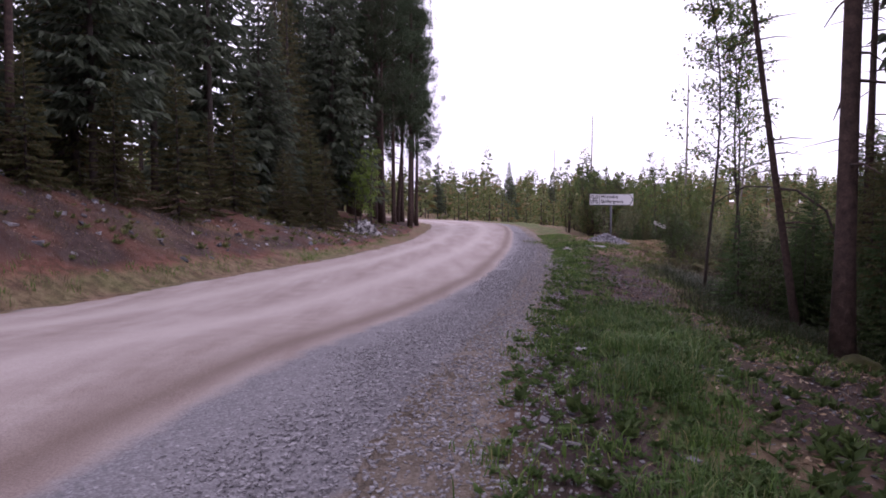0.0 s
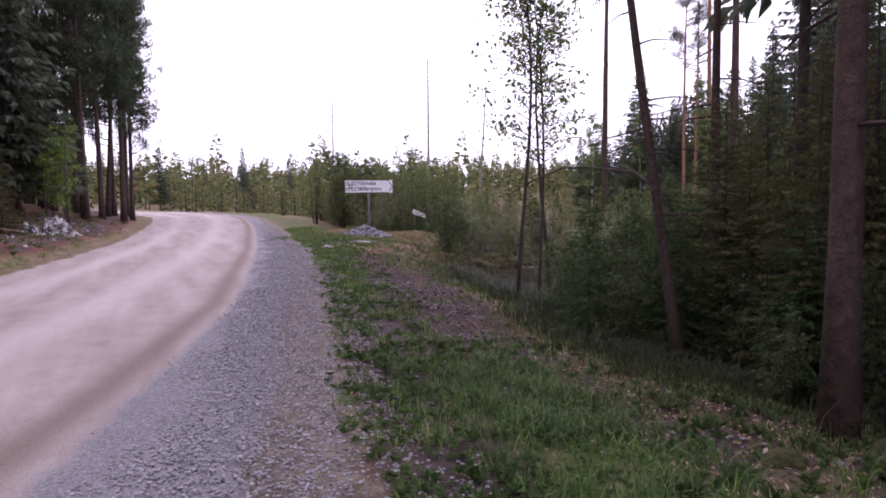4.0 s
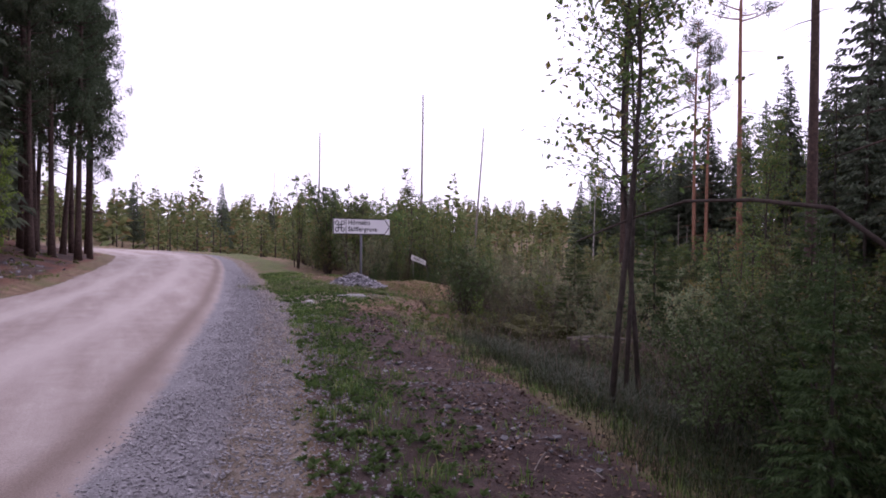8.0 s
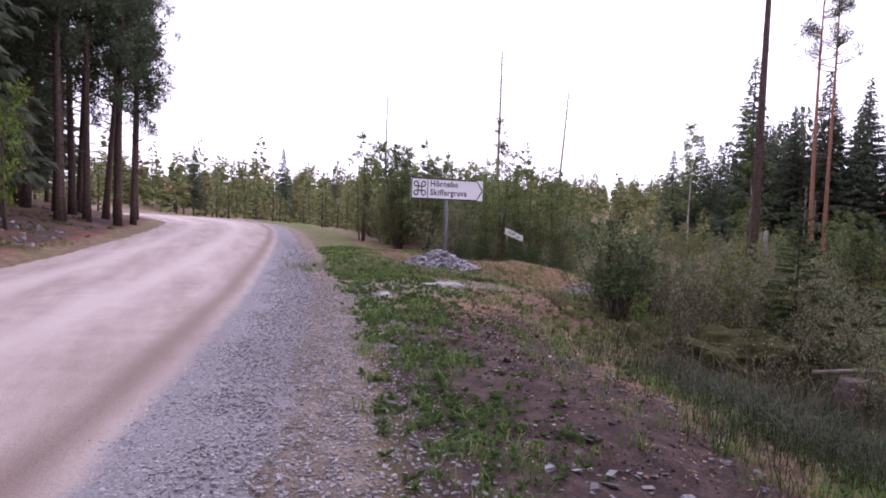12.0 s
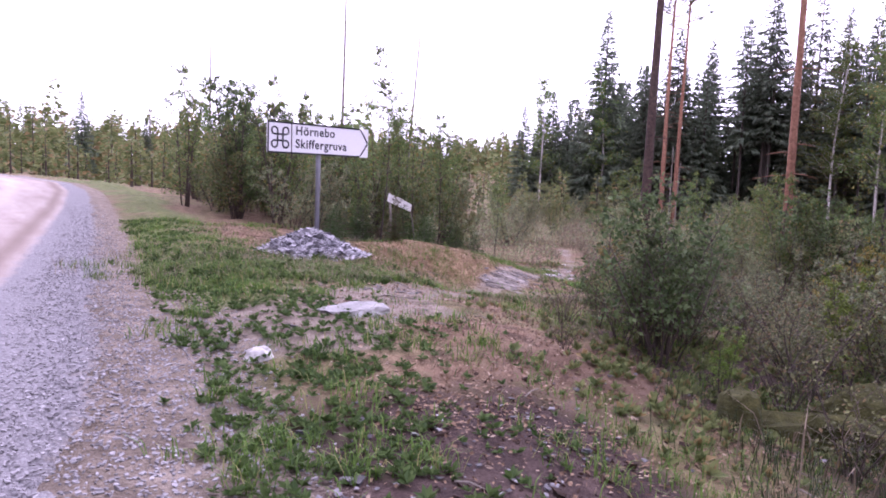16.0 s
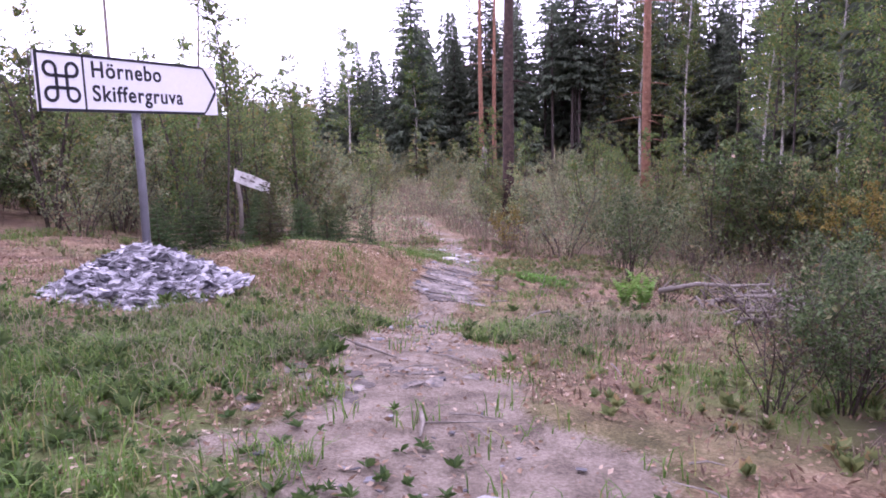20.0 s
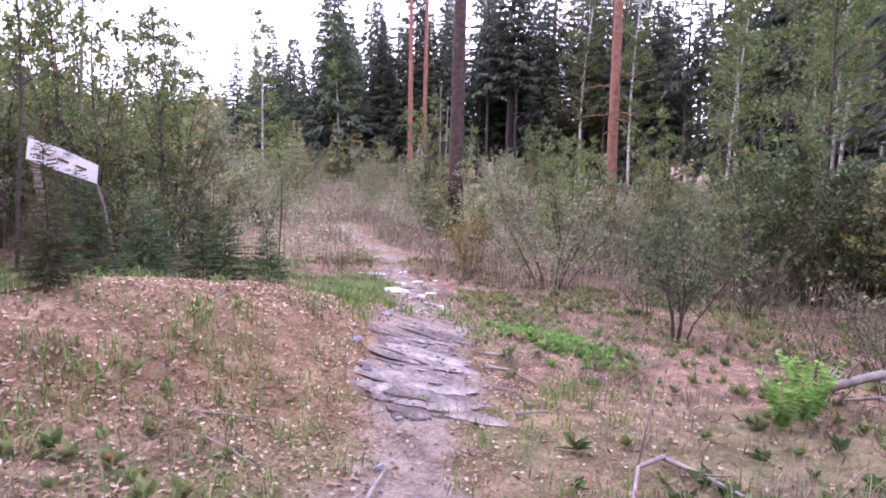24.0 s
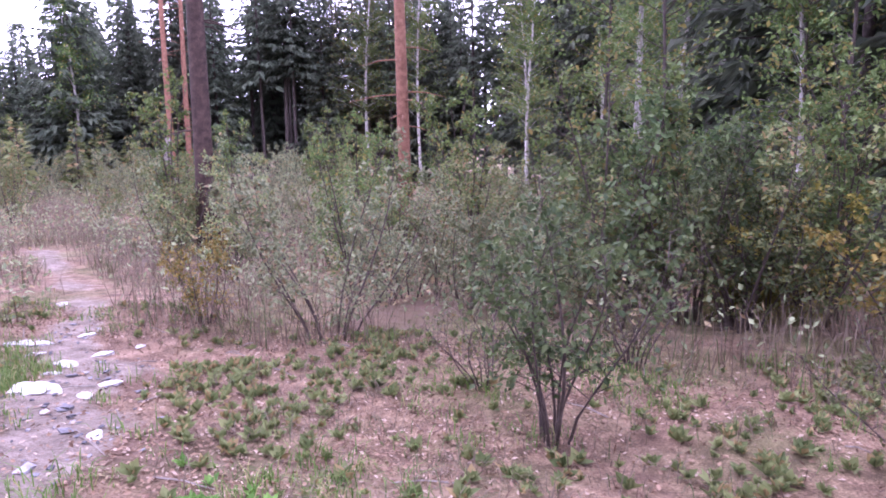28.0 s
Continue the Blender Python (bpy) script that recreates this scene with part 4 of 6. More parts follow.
for x, y, s in ((8.7, 23.9, 0.6), (7.4, 23.7, 0.4), (9.2, 22.6, 0.9), (9.9, 22.0, 1.0), (8.6, 22.4, 0.7), (10.9, 22.9, 1.1), (9.6, 24.3, 0.7), (13.0, 27.4, 0.6), (13.9, 27.0, 0.7), (15.2, 27.0, 0.8), (7.9, 21.5, 0.7), (8.4, 20.4, 0.9), (12.6, 25.6, 0.8), (11.6, 25.0, 0.7), (17.2, 28.6, 0.9), (16.2, 29.6, 0.7)):
    again(bare, x, y, x * 57, s)
again(bush_c, 8.7, 42.8, 20, 1.2)
again(bush_c, 9.6, 40.6, 120, 1.0)
for x, y, s in ((19.5, 29.8, 0.72), (20.5, 31.0, 0.81), (21.5, 29.5, 0.90), (20.2, 28.6, 0.72), (22.5, 31.5, 0.90), (19.6, 31.8, 0.63), (23.5, 30.0, 0.99), (21.0, 32.8, 0.72), (22.0, 28.0, 0.81), (24.5, 32.0, 0.90), (23.5, 33.6, 0.81), (26.0, 31.0, 0.99)):
    again((bush_b, bush_a, bush_b, bush_c)[int(x * 3) % 4], x, y, x * 71, s)
for x, y, s in ((-12.0, 18.0, 0.95), (-13.2, 20.2, 1.0), (-14.5, 22.0, 1.05), (-11.5, 16.4, 0.8)):
    again(tall_c, x, y, x * 31, s)
for x, y, s in ((18.9, 27.7, 0.82), (19.4, 26.9, 0.85), (19.3, 30.6, 0.7), (20.0, 31.2, 0.7), (19.3, 29.3, 0.45), (20.6, 25.6, 0.82), (18.3, 25.2, 0.5), (17.3, 24.6, 0.5), (10.4, 23.0, 0.6), (9.6, 24.1, 0.4), (10.9, 22.6, 0.75), (11.5, 24.0, 0.45), (12.6, 23.3, 0.6)):
    again(bush_a if s > 0.8 else bush_b, x, y, x * 50, s)
dark_bush = tree("rowan_bush", broadleaf_parts(1.6, 45, r0=0.013, stems=9, spread=0.55, twigs=16, reach=0.42, per=18, leaf=0.052, low=0.22), M_TWIG, M_DARKLEAF, "dark green many-stemmed rowan bush on the heath", "bush", "", 15.35, 29.0)
for x, y, s in ((19.3, 28.1, 1.7), (18.9, 27.6, 1.3), (20.3, 28.9, 1.5), (8.3, 23.4, 1.05), (8.6, 23.6, 0.8), (7.3, 10.2, 1.1), (7.6, 11.4, 1.2), (8.6, 11.9, 1.3), (7.2, 13.4, 1.0), (8.3, 14.0, 1.2), (6.6, 8.6, 0.9), (8.2, 8.6, 1.3), (9.6, 10.9, 1.4), (8.4, 15.2, 0.9), (9.4, 16.6, 1.0), (10.0, 18.2, 1.1), (5.5, 11.5, 0.8), (6.1, 12.5, 1.0), (6.5, 10.7, 0.9), (6.0, 13.6, 0.8), (6.9, 14.2, 0.9), (7.6, 15.6, 0.8), (5.6, 9.2, 0.6), (6.0, 7.3, 0.7), (5.9, 5.6, 0.8), (8.9, 19.5, 0.8), (9.5, 21.0, 1.0), (10.8, 20.0, 1.1)):
    if 17 < y < 22:
        again(bush_b, x, y, x * 31, s * 0.75)
    else:
        again(dark_bush, x, y, x * 31, s)
yellow = tree("thicket_bush", broadleaf_parts(1.7, 46, r0=0.014, stems=7, spread=0.8, twigs=14, reach=0.45, per=24, leaf=0.06, low=0.1), M_TWIG, M_YELLOW, "bush with yellowing autumn leaves", "bush", "yellowing bushes", 18.3, 26.3)
for x, y, s in ((19.4, 27.4, 1.0), (17.6, 33.0, 0.6), (12.9, 24.4, 0.6), (7.6, 12.0, 0.8), (9.0, 14.3, 0.7)):
    again(yellow, x, y, x * 40, s)
for x, y, s in ((5.3, 11.9, 0.55), (5.9, 10.9, 0.5), (6.6, 12.0, 0.7), (6.3, 11.4, 0.6), (7.0, 13.3, 0.6), (5.7, 8.4, 0.45)):
    again(young_b, x, y, x * 61, s)
for x, y, s in ((21.9, 23.6, 0.52), (23.2, 23.2, 0.55), (22.4, 21.0, 0.5), (24.5, 20.0, 0.55), (20.8, 21.6, 0.48), (26.0, 24.6, 0.55), (22.6, 25.2, 0.55), (24.6, 22.2, 0.52)):
    again(bare_a, x, y, x * 13, s)
for x, y, s in ((22.0, 22.5, 0.45), (24.0, 24.6, 0.5), (21.0, 19.2, 0.4), (26.5, 22.0, 0.5)):
    again(tall_c, x, y, x * 13, s)
for x, y, s in ((9.9, 23.2, 0.5), (10.4, 22.2, 0.6), (10.8, 23.8, 0.5), (11.6, 22.9, 0.6), (12.2, 24.3, 0.5), (11.0, 21.4, 0.6), (12.9, 22.0, 0.7), (13.5, 23.6, 0.6), (10.1, 24.5, 0.42), (10.9, 24.9, 0.36), (9.6, 23.9, 0.45), (11.7, 25.1, 0.4), (13.2, 25.0, 0.45), (14.2, 25.6, 0.42)):
    again(bush_b, x, y, x * 19, s)
for x, y, s in ((20.9, 26.6, 0.95), (22.3, 28.4, 1.05), (23.4, 26.2, 1.1), (24.8, 29.6, 1.15), (19.8, 25.2, 0.9)):
    again(birch, x, y, x * 83, s, label="slender birch with light yellow-green leaves before the forest")
again(birch, 10.72, 33.4, 30, 0.6, label="thin birch sapling behind the small board")
again(birch, 14.5, 34.2, 30, 0.34, label="thin sapling beside the footpath")
for x, y, s in ((9.7, 32.2, 0.27), (10.4, 32.1, 0.25), (10.9, 31.8, 0.24), (11.3, 32.3, 0.26), (11.9, 32.1, 0.26), (12.4, 32.1, 0.23), (12.2, 32.8, 0.28), (9.9, 32.9, 0.3), (9.0, 32.2, 0.22), (10.9, 32.7, 0.3), (9.3, 32.6, 0.26)):
    low = again(young_b, x, y, x * 77, s, label="low bushy dark spruce behind the mossy mound")
    low.scale = (s * 1.3, s * 1.25, s * 0.95)
again(young_a, 9.75, 30.95, 40, 0.17, label="small yellow-green spruce on the mossy mound")


for x, y, s in ((11.4, 34.0, 0.42), (12.9, 34.4, 0.46), (11.9, 35.0, 0.5), (13.6, 35.2, 0.42), (14.3, 35.8, 0.44)):
    again(birch, x, y, x * 91, s, label="thin leafy birch sapling in the regrowing clearing")
for x, y, s in ((6.6, 9.7, 0.72), (7.5, 8.7, 0.85), (8.3, 10.7, 0.8), (9.3, 9.5, 0.95), (7.3, 11.7, 0.68), (8.9, 12.5, 0.75), (10.3, 10.9, 1.0), (9.7, 7.5, 1.0), (7.0, 6.7, 0.8), (11.1, 13.3, 0.85), (6.4, 5.2, 0.8), (7.8, 4.4, 0.95), (10.9, 8.9, 1.05), (9.9, 13.9, 0.7)):
    again(young_a, x, y, x * 53, s, label="dark young spruce at the shaded edge of the wood")
for x, y, s in ((8.0, 7.6, 0.36), (9.0, 11.4, 0.34), (10.6, 12.3, 0.4), (8.6, 5.6, 0.42), (11.6, 10.4, 0.45), (7.7, 9.9, 0.3)):
    again(tall_c, x, y, x * 37, s, label="half-grown olive-green spruce at the edge of the wood")
for x, y, s in ((8.5, 24.9, 0.6), (9.0, 24.6, 0.75), (9.4, 25.1, 0.4), (9.9, 25.1, 0.38), (9.2, 23.9, 0.75), (9.8, 24.5, 0.6), (10.2, 23.9, 0.9), (10.9, 24.5, 0.65), (11.6, 25.0, 0.6)):
    again(bare, x, y, x * 47, s)
for x, y, s in ((8.7, 24.6, 0.5), (9.5, 24.9, 0.55), (10.2, 25.0, 0.6), (8.4, 23.7, 0.6), (9.2, 24.2, 0.65), (10.8, 25.0, 0.65)):
    again(dark_bush, x, y, x * 47, s, label="low dark leafy bush beside the footpath")


def far_woods():
    """Woods beyond the clearing, too far off to count: narrow crowns of hanging sprays on thin stems."""
    r = np.random.default_rng(77)
    B, D, L, wood = [], [], [], []
    for _ in range(900):
        near = _ % 3 == 0
        x, y = (r.uniform(-24, 50), r.uniform(53, 95)) if near else (r.uniform(-70, 120), r.uniform(92, 190))
        if x < rim(y) + 2.5 and (y < 60 or x > left_rim(y) - 3):
            continue
        h = r.uniform(2.0, 4.0) if near else r.uniform(4, 8) * (1.7 if r.random() < 0.06 else 1)
        z0 = ground_at(x, y)
        n = 130
        q = r.random(n) ** 0.8
        a = r.uniform(0, 6.28, n)
        w = (1 - q) * h * 0.2 + 0.15
        B.append(np.stack([x + np.cos(a) * w * 0.4, y + np.sin(a) * w * 0.4, z0 + h * (0.08 + 0.9 * q)], -1))
        D.append(np.stack([np.cos(a), np.sin(a), r.uniform(-0.6, 0.5, n)], -1))
        L.append((w * r.uniform(0.5, 1.1, n) + 0.25) * (0.6 if near else 1.0))
        wood.append(tube([[x, y, z0 - 0.1], [x, y, z0 + h * 0.9]], [0.08, 0.02], 4, False))
    B, D, L = np.concatenate(B), np.concatenate(D), np.concatenate(L)
    ob = tagged(new("far_woods", mesh_np("far_woods", *leaves(B, D, L, L * 0.6, r), M_SHRUB)), "far mixed woods along the skyline", "woods", kind="stuff")
    part("trunks", mesh_np("far_trunks", *join(wood), M_TWIG), ob)


far_woods()


def far_spruces():
    for x, y, s in ((10.5, 88, 0.6), (2, 100, 0.6), (20, 112, 0.5)):
        again(tall_b, x, y, x * 7, s, label="lone tall spruce standing up over the far woods")


far_spruces()
for x, y, s in ((52, 46, 0.9), (54, 48.5, 0.85), (50.5, 44.5, 0.8), (56, 45.5, 1.0), (53, 43.5, 0.85), (57.5, 49, 1.0), (49.5, 46.8, 0.75)):
    again(tall_c, x, y, x * 17, s)
for x, y, s in ((8.0, 15.0, 0.8), (8.9, 14.0, 1.0), (9.6, 15.7, 1.1), (10.3, 16.4, 1.0), (7.4, 11.2, 1.0), (8.4, 13.2, 1.1), (9.2, 13.0, 1.3), (10.6, 14.6, 1.3)):
    again(dark_bush, x, y, x * 29, s)
for x, y, s in ((8.5, 14.5, 0.45), (9.9, 15.2, 0.55), (9.1, 13.6, 0.6), (7.9, 11.9, 0.5)):
    again(young_b, x, y, x * 29, s)

tall_birch = tree("birch_tree", broadleaf_parts(11.5, 51, r0=0.1, twigs=110, reach=2.0, per=62, leaf=0.13, low=0.26, bend=0.5, twig=0.1), M_BIRCHBARK, M_BIRCH, "slender white-stemmed birch at the edge of the wood", "tree", "birches of the wood", 46.5, 40.5)
for x, y, s in ((48.0, 44.0, 1.0), (44.0, 34.5, 0.95), (41.0, 31.0, 1.0), (37.5, 29.5, 0.9), (34.5, 28.0, 0.9), (31.0, 26.0, 0.85), (28.5, 24.0, 0.8), (26.5, 23.0, 0.75), (39.5, 62.0, 0.9), (41.5, 57.5, 0.95), (30.0, 29.0, 0.7), (36.0, 33.0, 0.75), (23.5, 26.5, 0.6)):
    again(tall_birch, x, y, x * 23, s)

# bare standing stems
stem = thing("dead_tree", "tall bare dead tree stem standing in the clearing", "dead tree", "bare stems", 23.1, 62.6)
part("trunk", mesh_np("stem", *tube(trunk_line(14.5, np.random.default_rng(5), bend=0.1), np.linspace(0.13, 0.05, 9), 7), M_DEADWOOD, True), stem)
for x, y, s, la in ((27.5, 62, 0.85, 4), (15.5, 66, 0.75, 0), (21, 115, 0.75, 0), (33, 44, 0.33, 0), (33.8, 44.3, 0.28, 3)):
    again(stem, x, y, 0, s, (0, la))


snag = thing("dead_tree", "broken grey dead trunk standing by the footpath", "dead tree", "", 28.2, 41.6)
part("trunk", mesh_np("snag", *tube([[0, 0, -0.2], [0.03, 0, 0.9], [0.0, 0.02, 1.9], [0.04, 0.0, 2.45]], [0.16, 0.135, 0.12, 0.09], 9), M_DEADWOOD, True), snag)

# ---- the signpost ----
SX, SY, SRZ = 8.08, 30.62, 14.9


def plate(name, pts, y0, y1, mat, parent, label=""):
    """A flat panel with an outline in x and z, from depth y0 to y1."""
    bm = bmesh.new()
    f = [bm.verts.new((x, y0, z)) for x, z in pts]
    b = [bm.verts.new((x, y1, z)) for x, z in pts]
    bm.faces.new(f)
    bm.faces.new(b[::-1])
    for i in range(len(pts)):
        j = (i + 1) % len(pts)
        bm.faces.new((f[j], f[i], b[i], b[j]))
    bmesh.ops.recalc_face_normals(bm, faces=bm.faces)
    me = bpy.data.meshes.new(name)
    bm.to_mesh(me)
    bm.free()
    me.materials.append(mat)
    return part(name, me, parent, label)


def lettering(name, text, size, x, z, y, parent, mat):
    c = bpy.data.curves.new(name, "FONT")
    c.body = text
    c.size = size
    c.extrude = 0.0015
    c.offset = 0.0042
    c.space_character = 1.12
    c.materials.append(mat)
    ob = new(name, c)
    ob.parent = parent
    ob.matrix_basis = pose(x, y, z, 90, 0, 0)
    return ob


def bar(a, b, w):
    (ax, az), (bx, bz) = a, b
    ln = math.hypot(bx - ax, bz - az)
    ux, uz = (bx - ax) / ln, (bz - az) / ln
    nx, nz = -uz * w / 2, ux * w / 2
    return [(ax + nx, az + nz), (bx + nx, bz + nz), (bx - nx, bz - nz), (ax - nx, az - nz)]


def signpost():
    z0 = ground_at(SX, SY)
    ob = thing("direction_sign", "white direction sign with black lettering on a grey steel post", "sign", "", SX, SY, z0, SRZ)
    zb = 1.91 - z0
    W, H = 2.1, 0.5
    x0, x1 = -1.05, 1.05
    part("post", mesh_np("post", *tube([[0, 0.06, -0.3], [0.01, 0.06, 1.0], [0.0, 0.06, zb + 0.5]], [0.04, 0.04, 0.04], 14), M_POST, True), ob, "grey steel post")
    panel = plate("panel", [(x0, zb), (x1, zb), (x1, zb + H), (x0, zb + H)], -0.012, 0.012, M_SIGNWHITE, ob, "white reflective panel")
    plate("back_rail", bar((x0, zb + 0.12), (x1 - 0.1, zb + 0.12), 0.04), 0.013, 0.03, M_SIGNGREY, panel)
    plate("back_rail", bar((x0, zb + 0.42), (x1 - 0.1, zb + 0.42), 0.04), 0.013, 0.03, M_SIGNGREY, panel)
    tip, sh = x1 - 0.03, x1 - 0.2
    m = zb + H / 2
    f0, f1 = -0.0165, -0.0125
    plate("border", bar((x0, zb + H - 0.012), (sh, zb + H - 0.012), 0.026), f0, f1, M_SIGNBLACK, panel)
    plate("border", bar((x0, zb + 0.012), (sh, zb + 0.012), 0.026), f0, f1, M_SIGNBLACK, panel)
    plate("border", bar((x0 + 0.01, zb), (x0 + 0.01, zb + H), 0.026), f0, f1, M_SIGNBLACK, panel)
    plate("divider", bar((x0 + 0.455, zb), (x0 + 0.455, zb + H), 0.018), f0, f1, M_SIGNBLACK, panel)
    w = 0.06
    plate("arrow_tip", [(sh - w * 0.2, zb + H), (tip, m), (sh - w * 0.2, zb), (sh - w * 0.2 + 0.012, zb), (sh + w * 0.9, zb + 0.05), (tip + 0.015, m - 0.035), (tip + 0.015, m + 0.035), (sh + w * 0.9, zb + H - 0.05), (sh - w * 0.2 + 0.012, zb + H)][::-1], f0, f1, M_SIGNBLACK, panel, "black chevron")
    lettering("lettering", "Hörnebo", 0.2, x0 + 0.53, zb + 0.31, f1, panel, M_SIGNBLACK)
    lettering("lettering", "Skiffergruva", 0.2, x0 + 0.53, zb + 0.1, f1, panel, M_SIGNBLACK)
    # looped square
    cx, cz, a, rr = x0 + 0.235, m, 0.05, 0.056
    line = []
    for sx, sz, start in ((1, 1, -90), (1, -1, 180), (-1, -1, 90), (-1, 1, 0)):
        for s in range(25):
            t = radians(start + 270 * s / 24)
            line.append((cx + sx * (a + rr) + rr * math.cos(t), cz + sz * (a + rr) + rr * math.sin(t)))
    pts = np.array(line + line[:1])
    nrm = np.roll(pts, -1, 0) - np.roll(pts, 1, 0)
    nrm = unit(np.stack([-nrm[:, 1], nrm[:, 0]], -1)) * 0.014
    n = len(pts)
    V = np.concatenate([np.stack([(pts + s * nrm)[:, 0], np.full(n, y), (pts + s * nrm)[:, 1]], -1) for y in (f0, f1) for s in (-1, 1)])
    i = np.arange(n - 1)
    F = [np.stack([i + p * n, i + 1 + p * n, i + 1 + q * n, i + q * n], -1) for p, q in ((1, 0), (0, 2), (3, 1), (2, 3))]
    part("looped_square", mesh_np("looped_square", V, [np.concatenate(F)], M_SIGNBLACK), panel, "black looped square emblem")
    return ob


signpost()


def slate_heap():
    x0, y0, rad, ht = 7.7, 30.15, 0.82, 0.38
    z0 = ground_at(x0, y0)
    ob = thing("slate_heap", "heap of broken grey slate pieces round the sign post", "stone heap", "", x0, y0, z0 - 0.03)
    r = np.random.default_rng(3)

    def spots(n, lo=0.0):
        a, q = r.uniform(0, 6.28, n), np.sqrt(r.random(n)) * (1.05 + 0.12 * np.sin(r.uniform(0, 6.28, n)))
        h = ht * (1 - np.clip(q, 0, 1) ** 1.25) * (0.92 + 0.16 * lumps(q * np.cos(a), q * np.sin(a), 0.3, 4))
        return np.stack([rad * q * np.cos(a) * 1.08, rad * q * np.sin(a) * 0.95, h + lo], -1)

    a = np.linspace(0, 6.283, 33)[:-1]
    rings = [np.stack([rad * q * np.cos(a) * 1.08, rad * q * np.sin(a) * 0.95, np.full(32, ht * (1 - q ** 1.25) - 0.03)], -1) for q in (1.02, 0.8, 0.6, 0.4, 0.2, 0.05)]
    V = np.concatenate(rings)
    i = np.arange(32)
    F = np.concatenate([np.stack([i + 32 * k, (i + 1) % 32 + 32 * k, (i + 1) % 32 + 32 * (k + 1), i + 32 * (k + 1)], -1) for k in range(5)])
    part("core", mesh_np("core", V, [F], M_SLATE, True), ob)
    rest = part("loose_rubble", mesh_np("loose_rubble", *stones(spots(2600), r.uniform(0.035, 0.085, 2600), r, 0.25, 0.28), M_SLATE), ob)
    rest["kind"] = "stuff"
    kinds = [mesh_np("slate_piece", *stones(np.zeros((1, 3)), 0.085, r, 0.2, 0.2), M_SLATE) for _ in range(9)]
    for p in spots(290, 0.02):
        k = r.uniform(0.7, 1.35)
        part("slate_piece", kinds[r.integers(9)], ob, "", Matrix.Translation(p) @ pose(0, 0, 0, r.normal(scale=8), r.normal(scale=8), r.uniform(0, 360)) @ Matrix.Scale(k, 4))


slate_heap()

# ---- board on a stake ----


def stake_board():
    ob = thing("pointer_board", "small weathered white board nailed to a leaning stake", "sign", "", 10.82, 33.15)
    zt = 1.22 - ground_at(10.82, 33.15)
    part("stake", mesh_np("stake", *tube([[0, 0, -0.2], [0.02, 0, zt * 0.6], [-0.03, 0, zt]], [0.035, 0.032, 0.028], 7), M_DEADWOOD, True), ob)
    b = plate("board", [(-0.08, zt - 0.18), (0.1, zt - 0.26), (0.46, zt - 0.4), (0.48, zt - 0.24), (0.2, zt - 0.1), (-0.05, zt - 0.01)], -0.05, -0.025, M_BOARD, ob, "peeling white board")
    for k in range(3):
        plate("mark", bar((0.02 + 0.14 * k, zt - 0.12 - 0.062 * k), (0.1 + 0.14 * k, zt - 0.155 - 0.062 * k), 0.02), -0.053, -0.0505, M_TWIG, b)
    part("brace", mesh_np("brace", *tube([[0.44, 0.03, zt - 0.26], [0.55, 0.1, zt * 0.5], [0.66, 0.16, -0.1]], [0.014, 0.016, 0.018], 6), M_DEADWOOD, True), ob)
    ob.rotation_euler.z = radians(-14)


stake_board()

# ---- stones ----


def stone(label, x, y, sx, sy, sz, mat, seed, rz=0, cut=0.0, sink=0.0, rough=0.25, name="stone", group=""):
    return thing(name, label, "stone", group, x, y, ground_at(x, y) - sink, rz, rock_mesh(name, sx, sy, sz, mat, seed, rough, cut))


stone("large flat pale grey stone slab lying in the grass", 6.1, 25.05, 0.37, 0.21, 0.14, M_STONE, 3, 22, 0.42, 0.0, 0.3, "stone_slab")
stone("pale stone lying among weeds", 4.83, 23.93, 0.11, 0.085, 0.075, M_WHITESTONE, 5, 20)
stone("white lichened boulder at the foot of the road bank", -2.55, 30.3, 0.5, 0.4, 0.5, M_GRANITE, 8, 0, 0, 0.1, 0.8, "boulder")
stone("white lichened boulder beside the road bank", -3.15, 29.9, 0.34, 0.3, 0.34, M_GRANITE, 12, 40, 0, 0.1, 0.8, "boulder")
stone("low stone with a mossy cap beside the pine", 3.5, 7.3, 0.15, 0.12, 0.09, M_STUMP, 41, 30)
stone("low stone overgrown with moss at the foot of the pine", 4.55, 7.35, 0.28, 0.2, 0.15, M_STUMP, 42, 10)
stone("grey stone lying in the grass beside the footpath", 8.96, 28.23, 0.07, 0.05, 0.025, M_STONE, 43, 50, 0.3)
stone("large boulder overgrown with yellow moss", 19.9, 27.3, 0.72, 0.6, 1.0, M_MOSS, 9, 0, 0, 0.1, 0.25, "boulder")
for x, y, s, w in ((15.05, 32.6, 0.2, 0.6), (16.3, 34.1, 0.13, 0.7), (16.25, 33.85, 0.12, 0.8), (15.8, 33.05, 0.12, 0.5), (16.2, 33.05, 0.1, 0.7), (15.45, 32.3, 0.09, 0.7), (16.7, 33.7, 0.09, 0.9), (16.6, 33.0, 0.07, 0.8), (14.35, 31.4, 0.08, 0.8), (15.1, 32.2, 0.08, 0.7), (13.45, 31.15, 0.08, 0.7), (18.0, 35.3, 0.1, 0.7), (15.55, 32.95, 0.07, 0.7), (16.0, 33.6, 0.08, 0.7)):
    stone("flat white stone lying on the footpath", x, y, s, s * 0.6, s * 0.42, M_WHITESTONE, x * 7, R.uniform(0, 180), 0.35, 0, 0.4, "stone", "white stones on the path")



